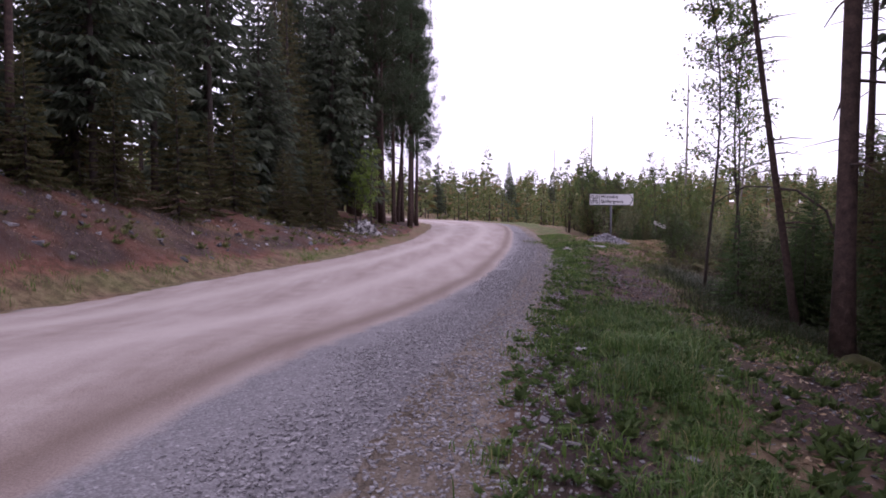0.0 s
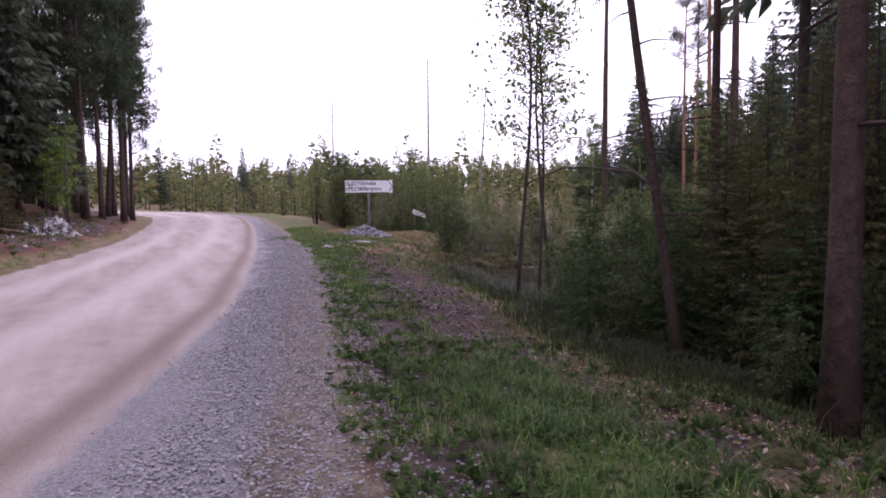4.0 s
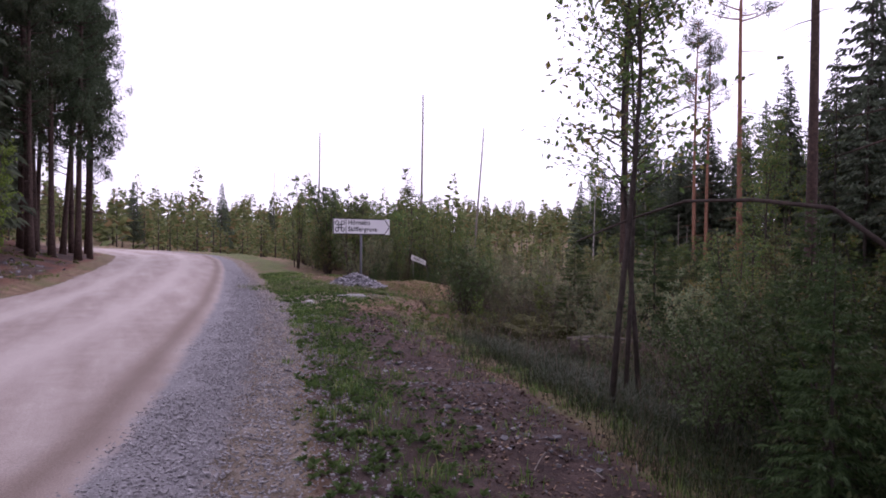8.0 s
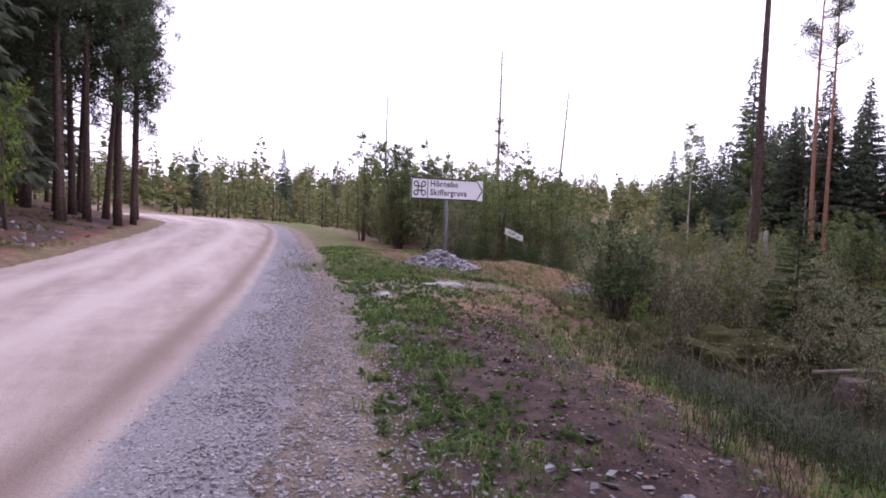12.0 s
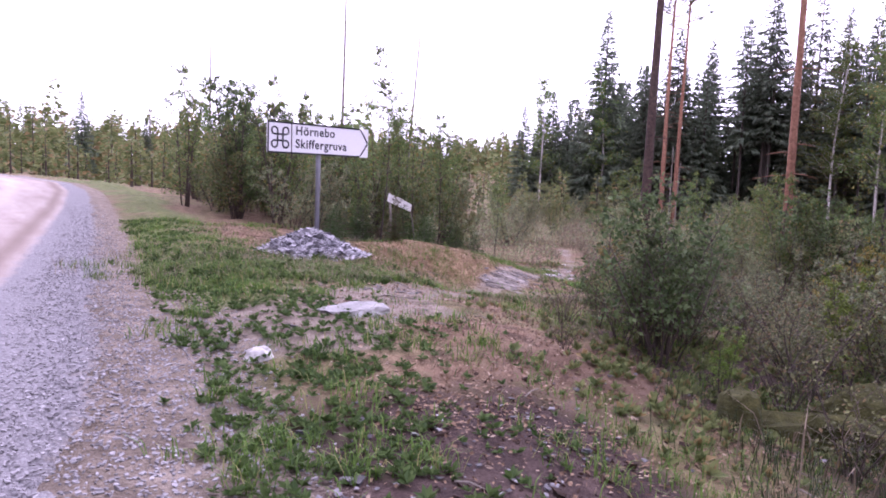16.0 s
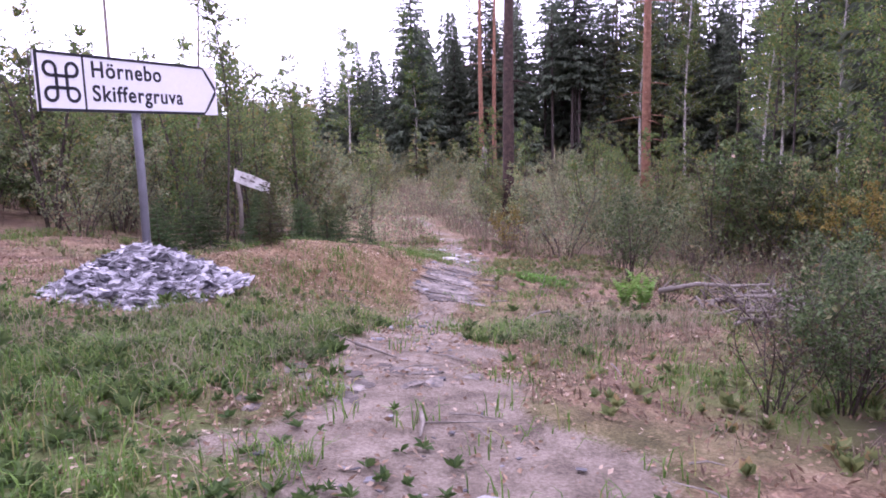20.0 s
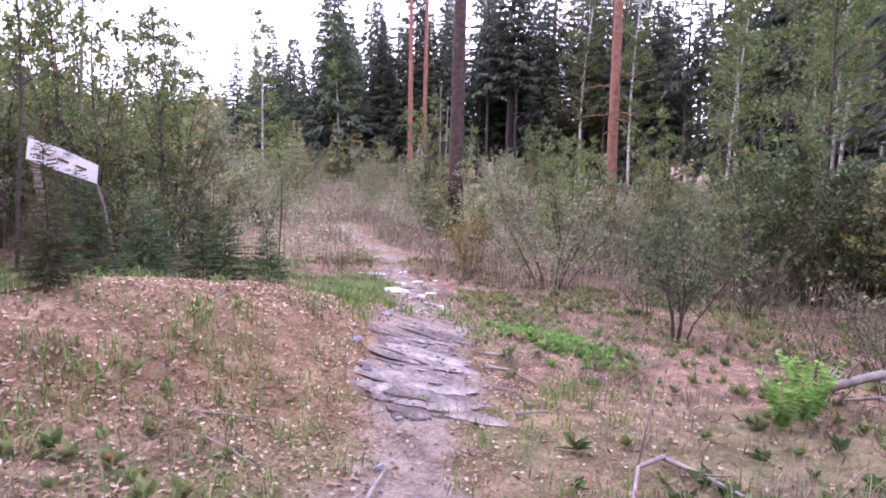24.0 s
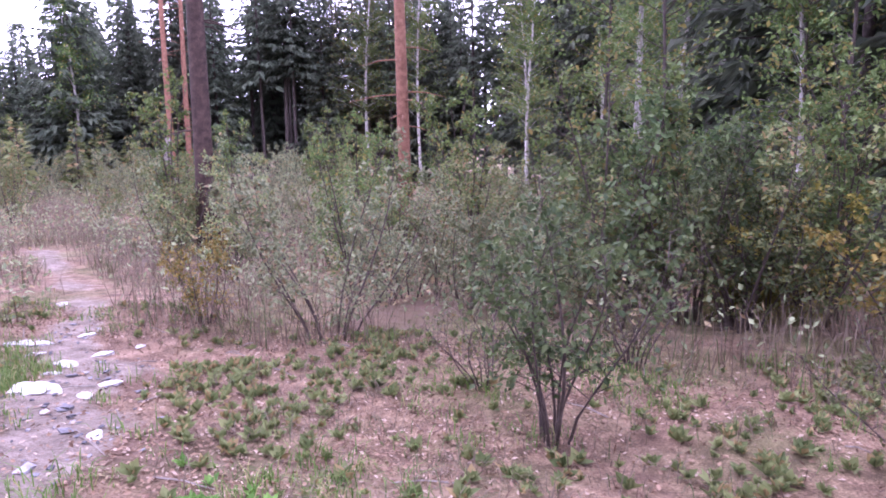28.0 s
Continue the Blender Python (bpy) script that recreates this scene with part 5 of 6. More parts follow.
# ---- low growth and litter ----
def scatter(n, seed, weight, x0=-9.0, x1=18.0, y0=-0.5, y1=36.0):
    """About n places over the plan, as thick as weight(x, y) says."""
    r = np.random.default_rng(seed)
    got = []
    have = 0
    for _ in range(60):
        x, y = r.uniform(x0, x1, 60000), r.uniform(y0, y1, 60000)
        w = weight(x, y)
        keep = r.random(60000) < w
        got.append(np.stack([x[keep], y[keep]], -1))
        have += keep.sum()
        if have >= n:
            break
    P = np.concatenate(got)[:n]
    return np.column_stack([P, land(P[:, 0], P[:, 1])]), r


def clumpy(x, y, size, seed, cut=0.5):
    return smooth(cut - 0.12, cut + 0.15, lumps(x, y, size, seed) * 0.6 + lumps(x, y, size * 0.35, seed + 50) * 0.4)


def blades(P, r, h0, h1, width, lean=0.5):
    """Bent grass blades of three points' height each."""
    n = len(P)
    h = r.uniform(h0, h1, n)[:, None]
    a = r.uniform(0, 6.28, n)
    out = np.stack([np.cos(a), np.sin(a), np.zeros(n)], -1) * r.uniform(0.1, 1.0, n)[:, None] * lean
    side = np.stack([-np.sin(a), np.cos(a), np.zeros(n)], -1) * width
    mid = P + out * h * 0.35 + [0, 0, 1.0] * h * 0.6
    tip = P + out * h + [0, 0, 1.0] * h * (1 - 0.3 * lean * r.random(n)[:, None])
    V = np.stack([P - side * 0.5 - [0, 0, 0.02], P + side * 0.5 - [0, 0, 0.02], mid + side * 0.4, mid - side * 0.4, tip], 1).reshape(-1, 3)
    i = np.arange(n)[:, None] * 5
    return V, [i + [0, 1, 2, 3], i + [3, 2, 4]]


def tufts(P, r, n, spread):
    """Each place becomes a tuft: n blades' feet close together."""
    B = np.repeat(P, n, 0)
    B[:, :2] += r.normal(scale=spread, size=(len(B), 2))
    B[:, 2] = land(B[:, 0], B[:, 1])
    return B


def stuff(name, geo, mat, label, category):
    return tagged(new(name, mesh_np(name, *geo, mat)), label, category, kind="stuff")


def off_road(x, y):
    return np.maximum(x - rim(y), left_rim(y) - x)


def w_green(x, y):
    g, s, a = zones(x, y)
    d = x - rim(y)
    slope = 0.35 * smooth(2.5, 3.2, d) * smooth(7.5, 5.0, d) * smooth(5, 10, y) * (1 - smooth(20, 23, y)) * clumpy(x, y, 0.9, 35, 0.38)
    thin = (0.35 + 0.4 * smooth(8, 11, y)) * smooth(0.0, 0.5, d) * smooth(2.0, 0.8, d) * (0.06 + 0.94 * clumpy(x, y, 0.4, 21, 0.55))
    trail = 0.6 * path_mask(x, y) * (1 - path_mask(x, y)) * 2
    w = np.maximum(g * (0.15 + 0.85 * clumpy(x, y, 0.7, 20, 0.42 + 0.16 * smooth(22, 24, y))), np.maximum(thin, trail * clumpy(x, y, 0.6, 22, 0.5)))
    patch = clumpy(x, y, 1.3, 23, 0.6) * 0.35 * smooth(1.5, 3, d) * (0.2 + 0.8 * smooth(11, 20, y))
    return np.maximum(np.maximum(w, slope), patch) * smooth(0.05, 0.3, off_road(x, y) - 0.5 * lumps(x, y, 0.5, 71)) * (1 - (0.6 + 0.33 * smooth(25.5, 27, y)) * smooth(0.75, 0.95, path_mask(x, y)))


P, r = scatter(4900, 101, w_green)
P = tufts(P, r, 16, 0.06)
stuff("grass", blades(P, r, 0.03, 0.14, 0.007, 1.6), M_GRASS, "short green grass along the verge and path", "grass")


P, r = scatter(300, 131, lambda x, y: verge_strip(x - rim(y), y) * (1 - smooth(9, 11.5, y)) * (0.1 + 0.9 * clumpy(x, y, 0.6, 44, 0.52)), -2, 6, -0.5, 12)
stuff("lush_grass", blades(tufts(P, r, 24, 0.08), r, 0.06, 0.22, 0.007, 1.5), M_SHADEDLUSH, "lush deep green grass on the verge, also darkened in colour for shade", "grass")


P, r = scatter(1000, 135, lambda x, y: np.maximum(np.maximum(0.75 * np.exp(-((x - 7.0) / 1.5) ** 2 - ((y - 28.0) / 0.85) ** 2), np.exp(-((x - 9.7) / 0.55) ** 2 - ((y - 27.5) / 0.42) ** 2)), np.exp(-((y - 30.95 - (x - 12) * 0.72) / 0.3) ** 2) * smooth(11.3, 12.3, x) * smooth(16.8, 15, x)) * (1 - smooth(0.15, 0.5, path_mask(x, y))) * (0.1 + 0.9 * clumpy(x, y, 0.5, 49, 0.5)), 4, 17, 25, 35)
stuff("path_grass", blades(tufts(P, r, 20, 0.07), r, 0.04, 0.15, 0.006, 1.6), M_GRASS, "green grass patches beside the footpath", "grass")


def w_dry(x, y):
    d = x - rim(y)
    slope = 0.18 * smooth(2.8, 3.8, d) * (1 - smooth(23, 26, y))
    heath = smooth(1.5, 3.5, d) * smooth(22, 25, y) * 0.8
    bank = smooth(0.3, 0.9, left_rim(y) - x) * 0.7
    w = np.maximum(np.maximum(slope, heath), bank) * (0.12 + 0.88 * clumpy(x, y, 0.9, 24, 0.5))
    w = w * (1 - 0.8 * np.exp(-((x - 10.3) / 2.2) ** 2 - ((y - 30.3) / 1.4) ** 2))
    return w * (1 - smooth(0.1, 0.5, path_mask(x, y)))


P, r = scatter(2300, 102, w_dry)
P = tufts(P, r, 11, 0.06)
stuff("dry_grass", blades(P, r, 0.04, 0.17, 0.006, 2.0), M_DRYGRASS, "straw-coloured dry grass and stalks on the slope", "grass")

P, r = scatter(70000, 112, lambda x, y: (0.1 + 0.9 * clumpy(x, y, 2.2, 34, 0.5)) * smooth(3.0, 6.0, x - rim(y)) * (1 - smooth(0.02, 0.2, path_mask(x, y))) * (1 - (y < 34.5) * (x < 17) * (y > 22)), 7, 38, 14, 58)
stuff("tall_dry_grass", blades(P, r, 0.2, 0.62, 0.01, 1.3), M_DRYGRASS, "tall reddish dry grass among the bushes of the clearing", "grass")

P, r = scatter(42000, 132, lambda x, y: smooth(0.4, 0.7, 0.6 * lumps(x, y, 1.6, 45) + 0.4 * lumps(x, y, 0.6, 46)) * smooth(4.0, 7.0, x - rim(y)) * (1 - smooth(0.0, 0.05, path_mask(x, y))) * smooth(0, 1.5, np.maximum(y - 33.5 - 0.2 * (x - 14), 0) + np.maximum(x - 17, 0)), 8, 36, 20, 56)
stuff("low_thicket", leaves(P + np.stack([0 * r.random(len(P)), 0 * P[:, 0], r.random(len(P)) ** 1.4 * 0.75], -1), r.normal(size=(len(P), 3)) + [0, 0, 0.3], r.uniform(0.05, 0.12, len(P)), r.uniform(0.03, 0.06, len(P)), r), M_SALLOW, "low leafy regrowth between the bushes of the clearing", "undergrowth")

P, r = scatter(36000, 103, lambda x, y: (1 - 0.85 * np.exp(-((x - 10.3) / 2.2) ** 2 - ((y - 30.3) / 1.4) ** 2)) * smooth(1.8, 3.2, off_road(x, y)) * (1 - smooth(0.05, 0.4, path_mask(x, y))) * (0.15 + 0.85 * clumpy(x, y, 1.1, 25, 0.5)))
stuff("heath", leaves(P + [0, 0, 0.02], r.normal(size=(len(P), 3)) * [0.8, 0.8, 0.3] + [0, 0, 0.7], r.uniform(0.025, 0.09, len(P)), 0.013, r), M_HEATH, "brown heather and bilberry sprigs on the forest floor", "heath")

P, r = scatter(150000, 104, lambda x, y: smooth(0.9, 1.8, off_road(x, y)) * (1 - 0.7 * smooth(0.3, 0.8, path_mask(x, y))) * (1 - 0.8 * (x > rim(y)) * smooth(23, 20, y)) * (1 - 0.6 * (x < left_rim(y))) * (0.25 + 0.75 * clumpy(x, y, 1.5, 26, 0.45)))
stuff("leaf_litter", leaves(P + [0, 0, 0.012], r.normal(size=(len(P), 3)) * [1, 1, 0.22], r.uniform(0.018, 0.05, len(P)), r.uniform(0.01, 0.026, len(P)), r), M_LITTER, "fallen brown and straw-coloured leaves", "leaf litter")


P, r = scatter(16000, 133, lambda x, y: np.exp(-((x - 10.4) / 2.2) ** 2 - ((y - 30.3) / 1.3) ** 2) * (1 - smooth(0.2, 0.6, path_mask(x, y))) * (0.2 + 0.8 * clumpy(x, y, 0.7, 47, 0.45)), 6, 15, 27, 34)
stuff("mound_litter", leaves(P + [0, 0, 0.014], r.normal(size=(len(P), 3)) * [1, 1, 0.35], r.uniform(0.014, 0.034, len(P)), r.uniform(0.008, 0.02, len(P)), r), M_LITTER, "dry fallen leaves on the mossy mound", "leaf litter")
P, r = scatter(230, 134, lambda x, y: np.exp(-((x - 10.4) / 2.4) ** 2 - ((y - 30.2) / 1.5) ** 2) * (1 - smooth(0.1, 0.4, path_mask(x, y))) * clumpy(x, y, 0.6, 48, 0.5), 6, 15, 27, 34)
stuff("mound_grass", blades(tufts(P, r, 14, 0.06), r, 0.03, 0.13, 0.006, 1.8), M_GRASS, "short grass tufts on the mound", "grass")


P, r = scatter(15000, 136, lambda x, y: smooth(1.5, 3.0, x - rim(y)) * smooth(8.5, 6.5, x - rim(y)) * (0.3 + 0.7 * clumpy(x, y, 0.9, 51, 0.45)), 1, 9, -0.5, 11)
stuff("shade_litter", leaves(P + [0, 0, 0.012], r.normal(size=(len(P), 3)) * [1, 1, 0.25], r.uniform(0.02, 0.06, len(P)), r.uniform(0.012, 0.03, len(P)), r), M_LITTER, "fallen brown leaves under the roadside trees", "leaf litter")


def rosettes(P, r, n, length, width, rise):
    B = np.repeat(P, n, 0)
    a = r.uniform(0, 6.28, len(B))
    D = np.stack([np.cos(a), np.sin(a), r.uniform(*rise, len(B))], -1)
    L = np.repeat(r.uniform(0.6, 1.3, len(P)), n) * length * r.uniform(0.6, 1.2, len(B))
    return leaves(B + [0, 0, 0.01], D, L, L * width, r, 0.12, 0.12)


P, r = scatter(620, 137, lambda x, y: smooth(0.4, 1.6, x - rim(y)) * smooth(5.5, 2.6, x - rim(y)) * (0.1 + 0.9 * clumpy(x, y, 0.5, 52, 0.5)), -2, 7, -0.5, 11)
stuff("verge_weeds", rosettes(P, r, 11, 0.105, 0.38, (0.3, 2.0)), M_WEED, "large broad-leaved weeds on the shaded verge", "weeds")
P, r = scatter(520, 138, lambda x, y: np.maximum(np.exp(-((x - 7.1) / 1.5) ** 2 - ((y - 28.0) / 0.9) ** 2), 0.7 * np.exp(-((x - 9.7) / 0.9) ** 2 - ((y - 27.2) / 0.7) ** 2)) * (1 - smooth(0.3, 0.7, path_mask(x, y))) * (0.1 + 0.9 * clumpy(x, y, 0.45, 53, 0.5)), 4, 13, 25, 31)
stuff("turn_weeds", rosettes(P, r, 11, 0.1, 0.4, (0.3, 2.0)), M_WEED, "broad-leaved weeds in the grass where the footpath begins", "weeds")
P, r = scatter(420, 139, lambda x, y: np.maximum(np.exp(-((x - 7.1) / 1.8) ** 2 - ((y - 28.2) / 1.1) ** 2), np.exp(-((x - 10.3) / 1.5) ** 2 - ((y - 26.8) / 0.8) ** 2)) * (1 - smooth(0.1, 0.5, path_mask(x, y))) * (0.15 + 0.85 * clumpy(x, y, 0.5, 54, 0.48)), 4, 14, 25, 31)
stuff("withered_grass", blades(tufts(P, r, 12, 0.08), r, 0.05, 0.22, 0.005, 1.6), M_DRYGRASS, "withered stalks between the grass by the footpath", "grass")


def w_weed(x, y):
    d = x - rim(y)
    strip = smooth(0.2, 0.6, d) * smooth(2.2, 0.9, d) * (0.12 + 0.7 * clumpy(x, y, 0.32, 27, 0.54))
    lush = 0.7 * np.exp(-((d - 1.5) / 0.9) ** 2) * (1 - smooth(8, 11, y)) * (0.35 + 0.65 * clumpy(x, y, 0.35, 28, 0.45))
    turn = np.exp(-((d - 1.2) / 1.2) ** 2) * smooth(21, 23, y) * (1 - smooth(29, 32, y)) * (0.1 + 0.8 * clumpy(x, y, 0.35, 29, 0.52))
    return np.maximum(np.maximum(strip, lush), turn) * smooth(0.25, 0.6, d) * (1 - smooth(0.6, 0.95, path_mask(x, y)) * (0.35 + 0.6 * smooth(25, 27, y)))


P, r = scatter(5600, 105, w_weed)
stuff("weeds", rosettes(P, r, 10, 0.056, 0.42, (0.1, 1.5)), M_WEED, "broad-leaved green weeds and dandelions on the verge", "weeds")

P, r = scatter(240, 121, lambda x, y: np.exp(-(((x - 13.25) * 0.56 + (y - 29.5) * 0.83) / 0.62) ** 2 - (((x - 13.25) * 0.83 - (y - 29.5) * 0.56) / 0.24) ** 2))
stuff("weed_patch", rosettes(P, r, 12, 0.075, 0.5, (0.2, 1.4)), M_PATCH, "dense patch of bright green weeds beside the footpath", "weeds")
P, r = scatter(2700, 122, lambda x, y: smooth(2.6, 4.2, x - rim(y)) * smooth(7.5, 4.8, x - rim(y)) * smooth(7, 11, y) * (1 - smooth(20, 23, y)) * (0.25 + 0.75 * clumpy(x, y, 0.7, 37, 0.45)))
stuff("rank_grass", blades(tufts(P, r, 16, 0.11), r, 0.08, 0.34, 0.006, 1.7), M_SHADEDRANK, "rank grass on the slope of the ditch, its shade put into the dark colour", "grass")

# dark leaf colour chosen here to imitate the deep shade in the ditch
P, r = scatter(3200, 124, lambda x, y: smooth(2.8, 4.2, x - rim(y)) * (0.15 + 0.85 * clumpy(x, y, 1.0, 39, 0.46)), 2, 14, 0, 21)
stuff("ditch_plants", rosettes(P, r, 14, 0.08, 0.45, (0.3, 3.0)), M_DARKLEAF, "leafy ditch plants given dark leaves in place of the shade there", "undergrowth")
P, r = scatter(3000, 106, lambda x, y: smooth(20, 22, y) * smooth(2.6, 4.0, x - rim(y)) * (1 - smooth(0.02, 0.2, path_mask(x, y))) * (0.1 + 0.9 * clumpy(x, y, 1.4, 30, 0.48)) * (1 - 0.85 * (y > 24) * (x < 14.5)))
stuff("undergrowth", rosettes(P, r, 14, 0.085, 0.5, (0.3, 3.0)), M_SHRUB, "leafy undergrowth of raspberry and seedlings", "undergrowth")

P, r = scatter(1800, 107, lambda x, y: smooth(0.6, 1.4, left_rim(y) - x) * clumpy(x, y, 1.2, 31, 0.5), -14, 3, 0, 48)
stuff("bank_plants", rosettes(P, r, 14, 0.13, 0.35, (0.3, 2.2)), M_SHRUB, "low leafy plants on the road bank", "undergrowth")

# crushed stone on the shoulder and chips of slate on the bare soil
def w_gravel(x, y):
    return smooth(44, 14, y) * smooth(-0.05, 0.2, x - track_rim(y)) * smooth(0.5, -0.1, x - rim(y)) + 0.5 * smooth(0, 0.2, x - rim(y)) * smooth(1.25, 0.5, x - rim(y)) * smooth(27, 24, y)


P, r = scatter(60000, 108, w_gravel, -3, 6, -0.5, 44)
on_road = P[:, 0] < rim(P[:, 1])
P[:, 2] = np.where(on_road, road_level(P[:, 1]) + 0.022, P[:, 2] + 0.004)
stuff("gravel", stones(P, r.uniform(0.007, 0.021, len(P)), r, 0.5, 0.12), M_GRAVEL, "grey crushed stone on the road shoulder", "gravel")
P, r = scatter(13000, 109, lambda x, y: np.maximum(zones(x, y)[1] * (x > rim(y)) * (1 - smooth(22, 24, y)) * (0.1 + 0.9 * clumpy(x, y, 0.9, 32, 0.5)), 0.8 * path_mask(x, y) * (0.25 + 0.75 * smooth(27.5, 29, y)) * (0.3 + 0.7 * clumpy(x, y, 0.8, 33, 0.5))))
stuff("slate_litter", stones(P + [0, 0, 0.012], np.where(r.random(len(P)) < 0.09, 0.06, 0.025) * r.uniform(0.5, 1.3, len(P)), r, 0.25, 0.15), M_CHIPS, "scattered chips of pale slate on bare soil", "stone chips")
P, r = scatter(260, 110, lambda x, y: smooth(0.5, 1.2, left_rim(y) - x) * smooth(5, 3.5, left_rim(y) - x), -14, 3, 0, 40)
stuff("bank_stones", stones(P, r.uniform(0.04, 0.15, len(P)), r, 0.6, 0.4), M_SLATE, "loose stones on the road bank", "stones")

P, r = scatter(2200, 123, lambda x, y: np.exp(-((x - rim(y) - 2.1) / 0.9) ** 2) * smooth(1.0, 1.6, x - rim(y)) * smooth(9.5, 12, y) * (1 - smooth(22, 24, y)) * (0.15 + 0.85 * clumpy(x, y, 0.6, 38, 0.5)))
stuff("earth_clods", stones(P, np.where(r.random(len(P)) < 0.04, 0.055, 0.024) * r.uniform(0.5, 1.2, len(P)), r, 0.5, 0.4), M_CLOD, "crumbled clods of dark brown earth", "soil")

# twigs
P, r = scatter(420, 111, lambda x, y: smooth(1.0, 2.0, off_road(x, y)))
bits = []
for p in P:
    a, ln = r.uniform(0, 6.28), r.uniform(0.1, 0.45)
    q = p + [np.cos(a) * ln, np.sin(a) * ln, 0]
    q[2] = ground_at(q[0], q[1]) + 0.012
    bits.append(tube([p + [0, 0, 0.012], (p + q) / 2 + [0, 0, 0.02], q], [0.006, 0.005, 0.003], 4))
stuff("fallen_twigs", join(bits), M_DEADWOOD, "thin fallen twigs on the ground", "twigs")


def laid_branch(name, pts, r0, mat, label, category, group="", side=0, seed=0):
    """A branch lying along points on the plan, with side shoots."""
    r = np.random.default_rng(seed)
    x0, y0 = pts[0][:2]
    L = np.array([[x - x0, y - y0, ground_at(x, y) - ground_at(x0, y0) + z] for x, y, z in pts])
    pieces = [tube(L, np.linspace(r0, r0 * 0.45, len(L)), 7)]
    for _ in range(side):
        o = L[r.integers(len(L) - 1)]
        w = unit(r.normal(size=3) * [1, 1, 0.4] + [0, 0, 0.3]) * r.uniform(0.15, 0.5)
        pieces.append(tube([o, o + w * 0.6, o + w], [r0 * 0.4, r0 * 0.3, r0 * 0.12], 4))
    ob = thing(name, label, category, group, x0, y0)
    part("wood", mesh_np(name, *join(pieces), mat, True), ob)
    return ob


laid_branch("log", [(12.7, 27.35, 0.2), (13.1, 27.05, 0.26), (13.5, 26.75, 0.31), (14.0, 26.4, 0.34)], 0.034, M_DEADWOOD, "grey weathered log lying on the brush pile", "log", side=3, seed=2)
rb = random.Random(5)
for k in range(85):
    x = rb.uniform(10.2, 13.7)
    y = 27.1 - (13.5 - x) * 0.48 + rb.uniform(-0.9, 0.1)
    a, ln = rb.uniform(-1.3, 0.6), rb.uniform(0.4, 1.0)
    z = rb.uniform(0.03, 0.28)
    laid_branch("branch", [(x, y, z), (x + math.cos(a) * ln * 0.5, y + math.sin(a) * ln * 0.5, z + 0.06), (x + math.cos(a) * ln, y + math.sin(a) * ln, max(0.02, z - 0.08))], rb.uniform(0.009, 0.024), M_DEADWOOD if rb.random() < 0.8 else M_TWIG, "bare dead branch in the brush pile", "branch", "brush pile", 3, k)
for k, pts in enumerate((((11.06, 27.87, 0.03), (10.86, 27.65, 0.06), (10.66, 27.4, 0.05), (10.63, 27.17, 0.02)), ((11.06, 27.87, 0.04), (10.87, 27.94, 0.05), (10.55, 27.85, 0.04), (10.24, 27.73, 0.02)), ((7.87, 27.46, 0.03), (7.75, 27.2, 0.05), (7.75, 26.95, 0.02)), ((6.96, 26.03, 0.02), (6.83, 25.9, 0.03), (6.71, 25.81, 0.02)), ((11.77, 29.31, 0.03), (11.85, 29.15, 0.04), (11.81, 28.94, 0.02)), ((11.25, 28.79, 0.02), (11.33, 28.72, 0.03), (11.41, 28.67, 0.02)), ((11.99, 29.44, 0.02), (12.08, 29.25, 0.03)), ((9.6, 28.6, 0.02), (9.9, 28.75, 0.03), (10.1, 28.85, 0.02)))):
    laid_branch("stick", pts, 0.014, M_DEADWOOD, "pale bare stick lying beside the footpath", "stick", "sticks on the path", 1, 40 + k)


def stump(x, y, rad, h, mat, label, seed):
    a = np.linspace(0, 6.283, 21)[:-1]
    r = np.random.default_rng(seed)
    w = 1 + 0.12 * r.normal(size=20)
    V = np.concatenate([np.stack([rad * k * w * np.cos(a), rad * k * w * np.sin(a), np.full(20, z) + (0.03 * r.normal(size=20) if z == h else 0)], -1) for k, z in ((1.35, -0.1), (1.1, h * 0.3), (1.0, h), (0.8, h + 0.01), (0.05, h + 0.005))])
    i = np.arange(20)
    F = np.concatenate([np.stack([i + 20 * k, (i + 1) % 20 + 20 * k, (i + 1) % 20 + 20 * (k + 1), i + 20 * (k + 1)], -1) for k in range(4)])
    ob = thing("tree_stump", label, "stump", "tree stumps", x, y)
    part("wood", mesh_np("tree_stump", V, [F], mat, True), ob)


stump(7.85, 22.3, 0.14, 0.24, M_STUMP, "low stump covered in yellow-green moss", 1)
stump(8.75, 19.6, 0.17, 0.42, M_TWIG, "dark rotting tree stump by the ditch", 2)
stone("low bank of earth and roots overgrown with moss", 8.8, 21.8, 1.0, 0.32, 0.42, M_STUMP, 31, -55, 0, 0.05, 0.7, "mossy_bank")
laid_branch("fallen_branch", [(9.0, 20.4, 0.3), (9.5, 20.2, 0.34), (10.0, 20.3, 0.28), (10.6, 20.0, 0.2), (11.0, 20.1, 0.02)], 0.03, M_DEADWOOD, "grey fallen branch lying over the ditch plants", "branch", "", 3, 9)


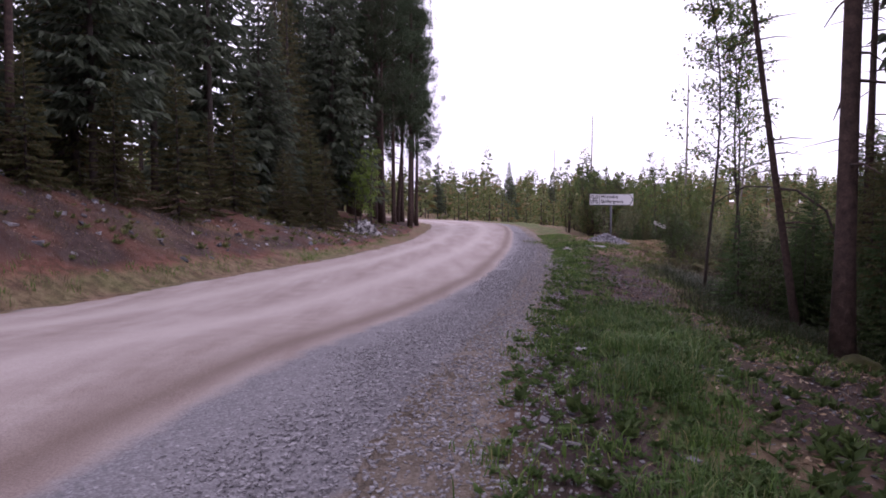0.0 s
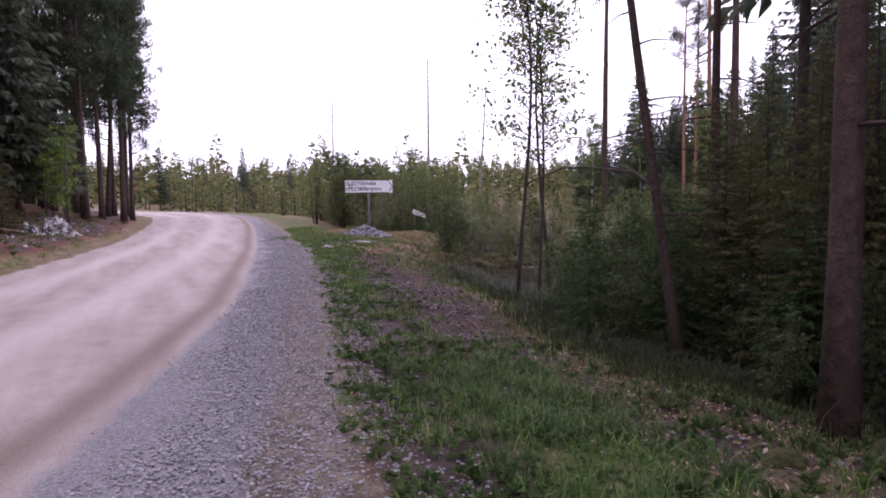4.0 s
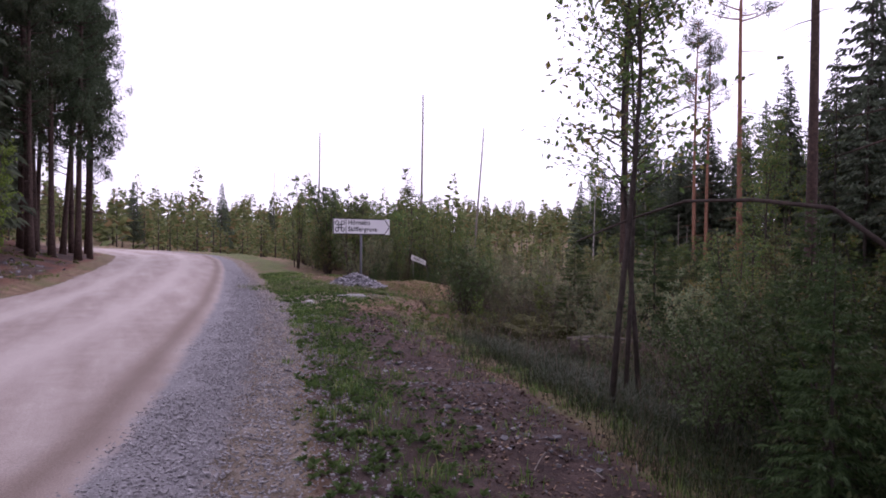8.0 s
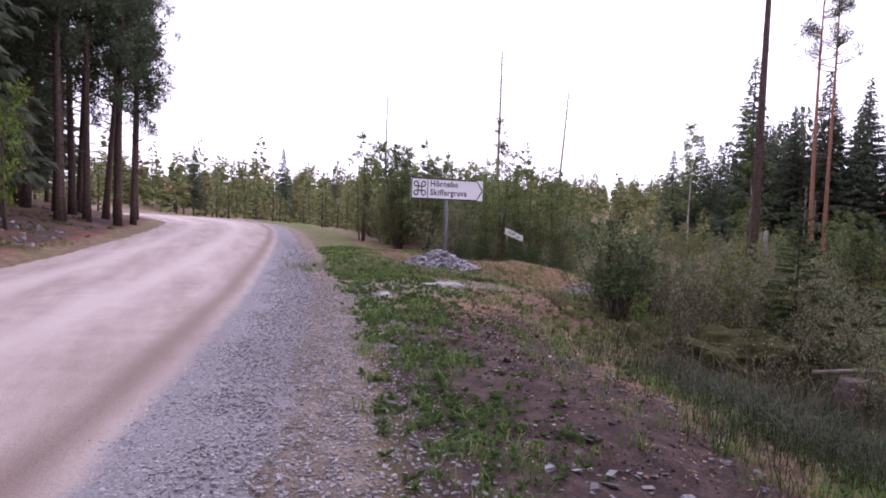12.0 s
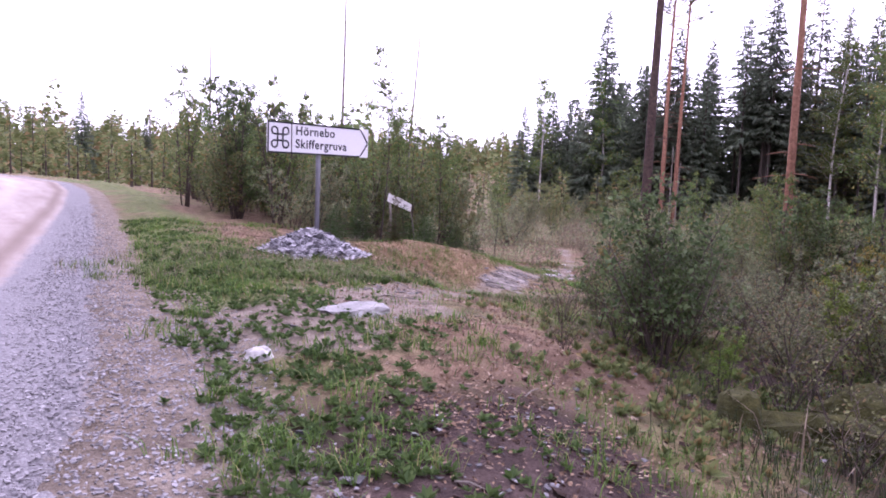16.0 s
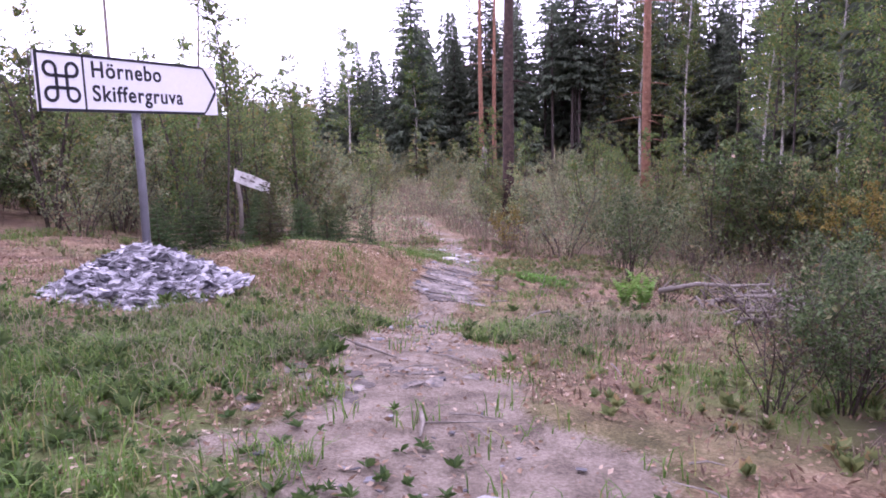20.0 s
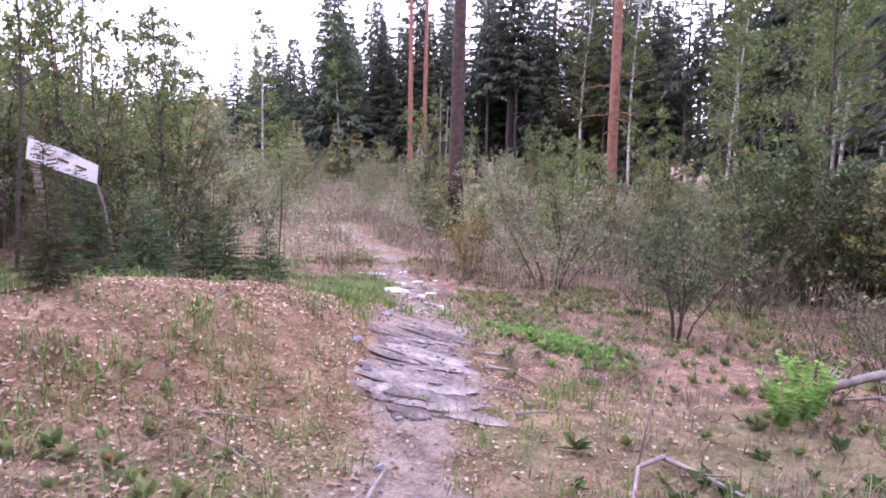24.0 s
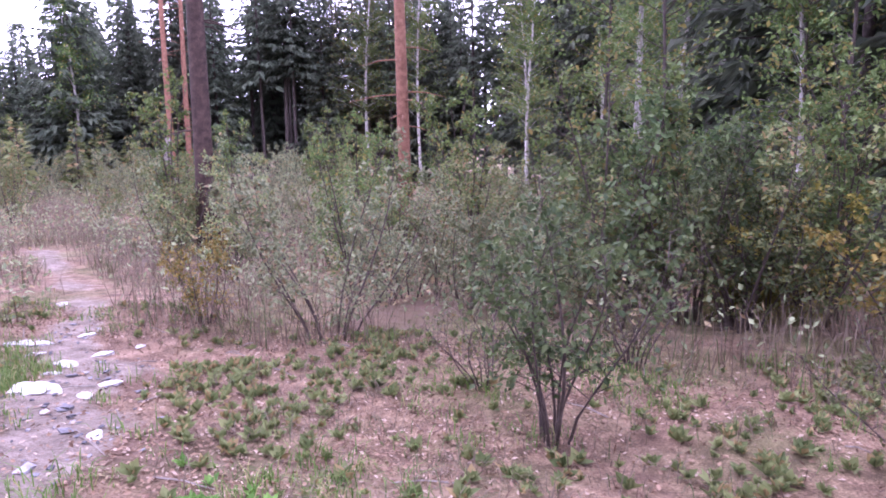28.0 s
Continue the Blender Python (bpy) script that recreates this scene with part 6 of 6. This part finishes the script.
def slate_ledge():
    """Beds of slate lying with the slope of the footpath, each a flat slab that overlaps the next a little."""
    x0, y0, turn = 11.45, 29.6, -50
    ob = thing("slate_ledge", "layered slate bedrock showing through the footpath", "rock", "", x0, y0, None, turn)
    z0 = ground_at(x0, y0)
    c, d = math.cos(radians(turn)), math.sin(radians(turn))

    def level(x, y):
        return ground_at(x0 + c * x - d * y, y0 + d * x + c * y) - z0

    r = random.Random(4)
    for k in range(22):
        x, y = r.uniform(-0.2, 0.2), -0.8 + k * 0.072
        rise = math.degrees(math.atan2(level(x, y + 0.2) - level(x, y - 0.2), 0.4))
        lean = -math.degrees(math.atan2(level(x + 0.2, y) - level(x - 0.2, y), 0.4))
        part("layer", rock_mesh("layer", r.uniform(0.16, 0.34), r.uniform(0.06, 0.13), 0.05, M_BEDROCK, k * 3 + 1, 0.4, 0.22), ob, "", pose(x, y, level(x, y) + r.uniform(-0.006, 0.006), rise + r.uniform(-1.5, 1.5), lean + r.uniform(-1.5, 1.5), r.uniform(-16, 16)))


slate_ledge()


def slate_plates():
    """Flat plates of bedrock flush with the trodden ground where the footpath leaves the verge."""
    ob = thing("slate_outcrop", "flat grey slate plates bedded in the trodden footpath", "rock", "", 7.1, 26.7)
    z0 = ground_at(7.1, 26.7)
    r = random.Random(9)
    for k in range(30):
        a, q = r.uniform(0, 6.28), math.sqrt(r.random())
        x, y = 0.75 * q * math.cos(a) + 0.1 * math.sin(a), 0.36 * q * math.sin(a) - 0.25 * q * math.cos(a)
        part("plate", rock_mesh("plate", r.uniform(0.03, 0.12), r.uniform(0.03, 0.07), 0.02, M_BEDROCK, k * 5 + 2, 0.5, 0.4), ob, "", pose(x, y, ground_at(7.1 + x, 26.7 + y) - z0 + r.uniform(-0.008, 0.004), r.uniform(-5, 5), r.uniform(-5, 5), r.uniform(0, 360)))


slate_plates()


def fern(x, y, n, ln, seed):
    r = np.random.default_rng(seed)
    ob = thing("fern", "bright green fern standing by the brush pile", "fern", "ferns", x, y)
    for k in range(n):
        a = 6.283 * k / n + r.uniform(-0.3, 0.3)
        s = np.linspace(0, 1, 16)
        L = ln * r.uniform(0.75, 1.1)
        line = np.stack([np.cos(a) * L * 0.42 * s ** 1.5, np.sin(a) * L * 0.42 * s ** 1.5, L * (1.0 * s - 0.16 * s ** 3)], -1)
        wid = 0.34 * L * np.sin(np.clip(s * 0.95 + 0.12, 0, 1) * np.pi) ** 0.8
        side = np.array([-np.sin(a), np.cos(a), 0])
        B = np.concatenate([line[1:], line[1:]])
        D = np.concatenate([side + np.gradient(line, axis=0)[1:] * 4, -side + np.gradient(line, axis=0)[1:] * 4])
        V, F = leaves(B, D, np.concatenate([wid[1:], wid[1:]]) * 0.7, 0.035, r, 0.1, 0.1)
        part("frond", mesh_np("frond", V, F, M_FERN), ob)
    return ob


fern(12.1, 27.5, 8, 0.46, 1)
fern(12.38, 27.4, 8, 0.56, 2)


def arched_branch():
    pts = [(6.72, 16.8, 1.76), (6.65, 15.6, 2.03), (6.66, 14.7, 2.2), (6.66, 13.8, 2.17), (6.95, 13.2, 2.08), (7.35, 12.9, 1.7)]
    z0 = ground_at(7.75, 12.7)
    ob = thing("dead_branch", "bare dead branch arching out between the saplings", "branch", "", 7.75, 12.7)
    L = np.array([[x - 7.75, y - 12.7, z - z0] for x, y, z in pts[::-1]])
    L = np.concatenate([[[0.0, 0.0, 0.0], [-0.12, 0.05, 1.1]], L])
    part("wood", mesh_np("dead_branch", *tube(L, np.linspace(0.035, 0.01, len(L)), 6), M_TWIG, True), ob)


arched_branch()

P, r = scatter(420, 115, lambda x, y: smooth(2.2, 3.5, x - rim(y)) * (1 - smooth(0.05, 0.3, path_mask(x, y))) * clumpy(x, y, 0.9, 36, 0.52), 4, 18, 18, 36)
stuff("bilberry", rosettes(P, r, 12, 0.05, 0.5, (0.2, 2.5)), M_SHRUB, "low bilberry and seedlings on the heath", "heath")
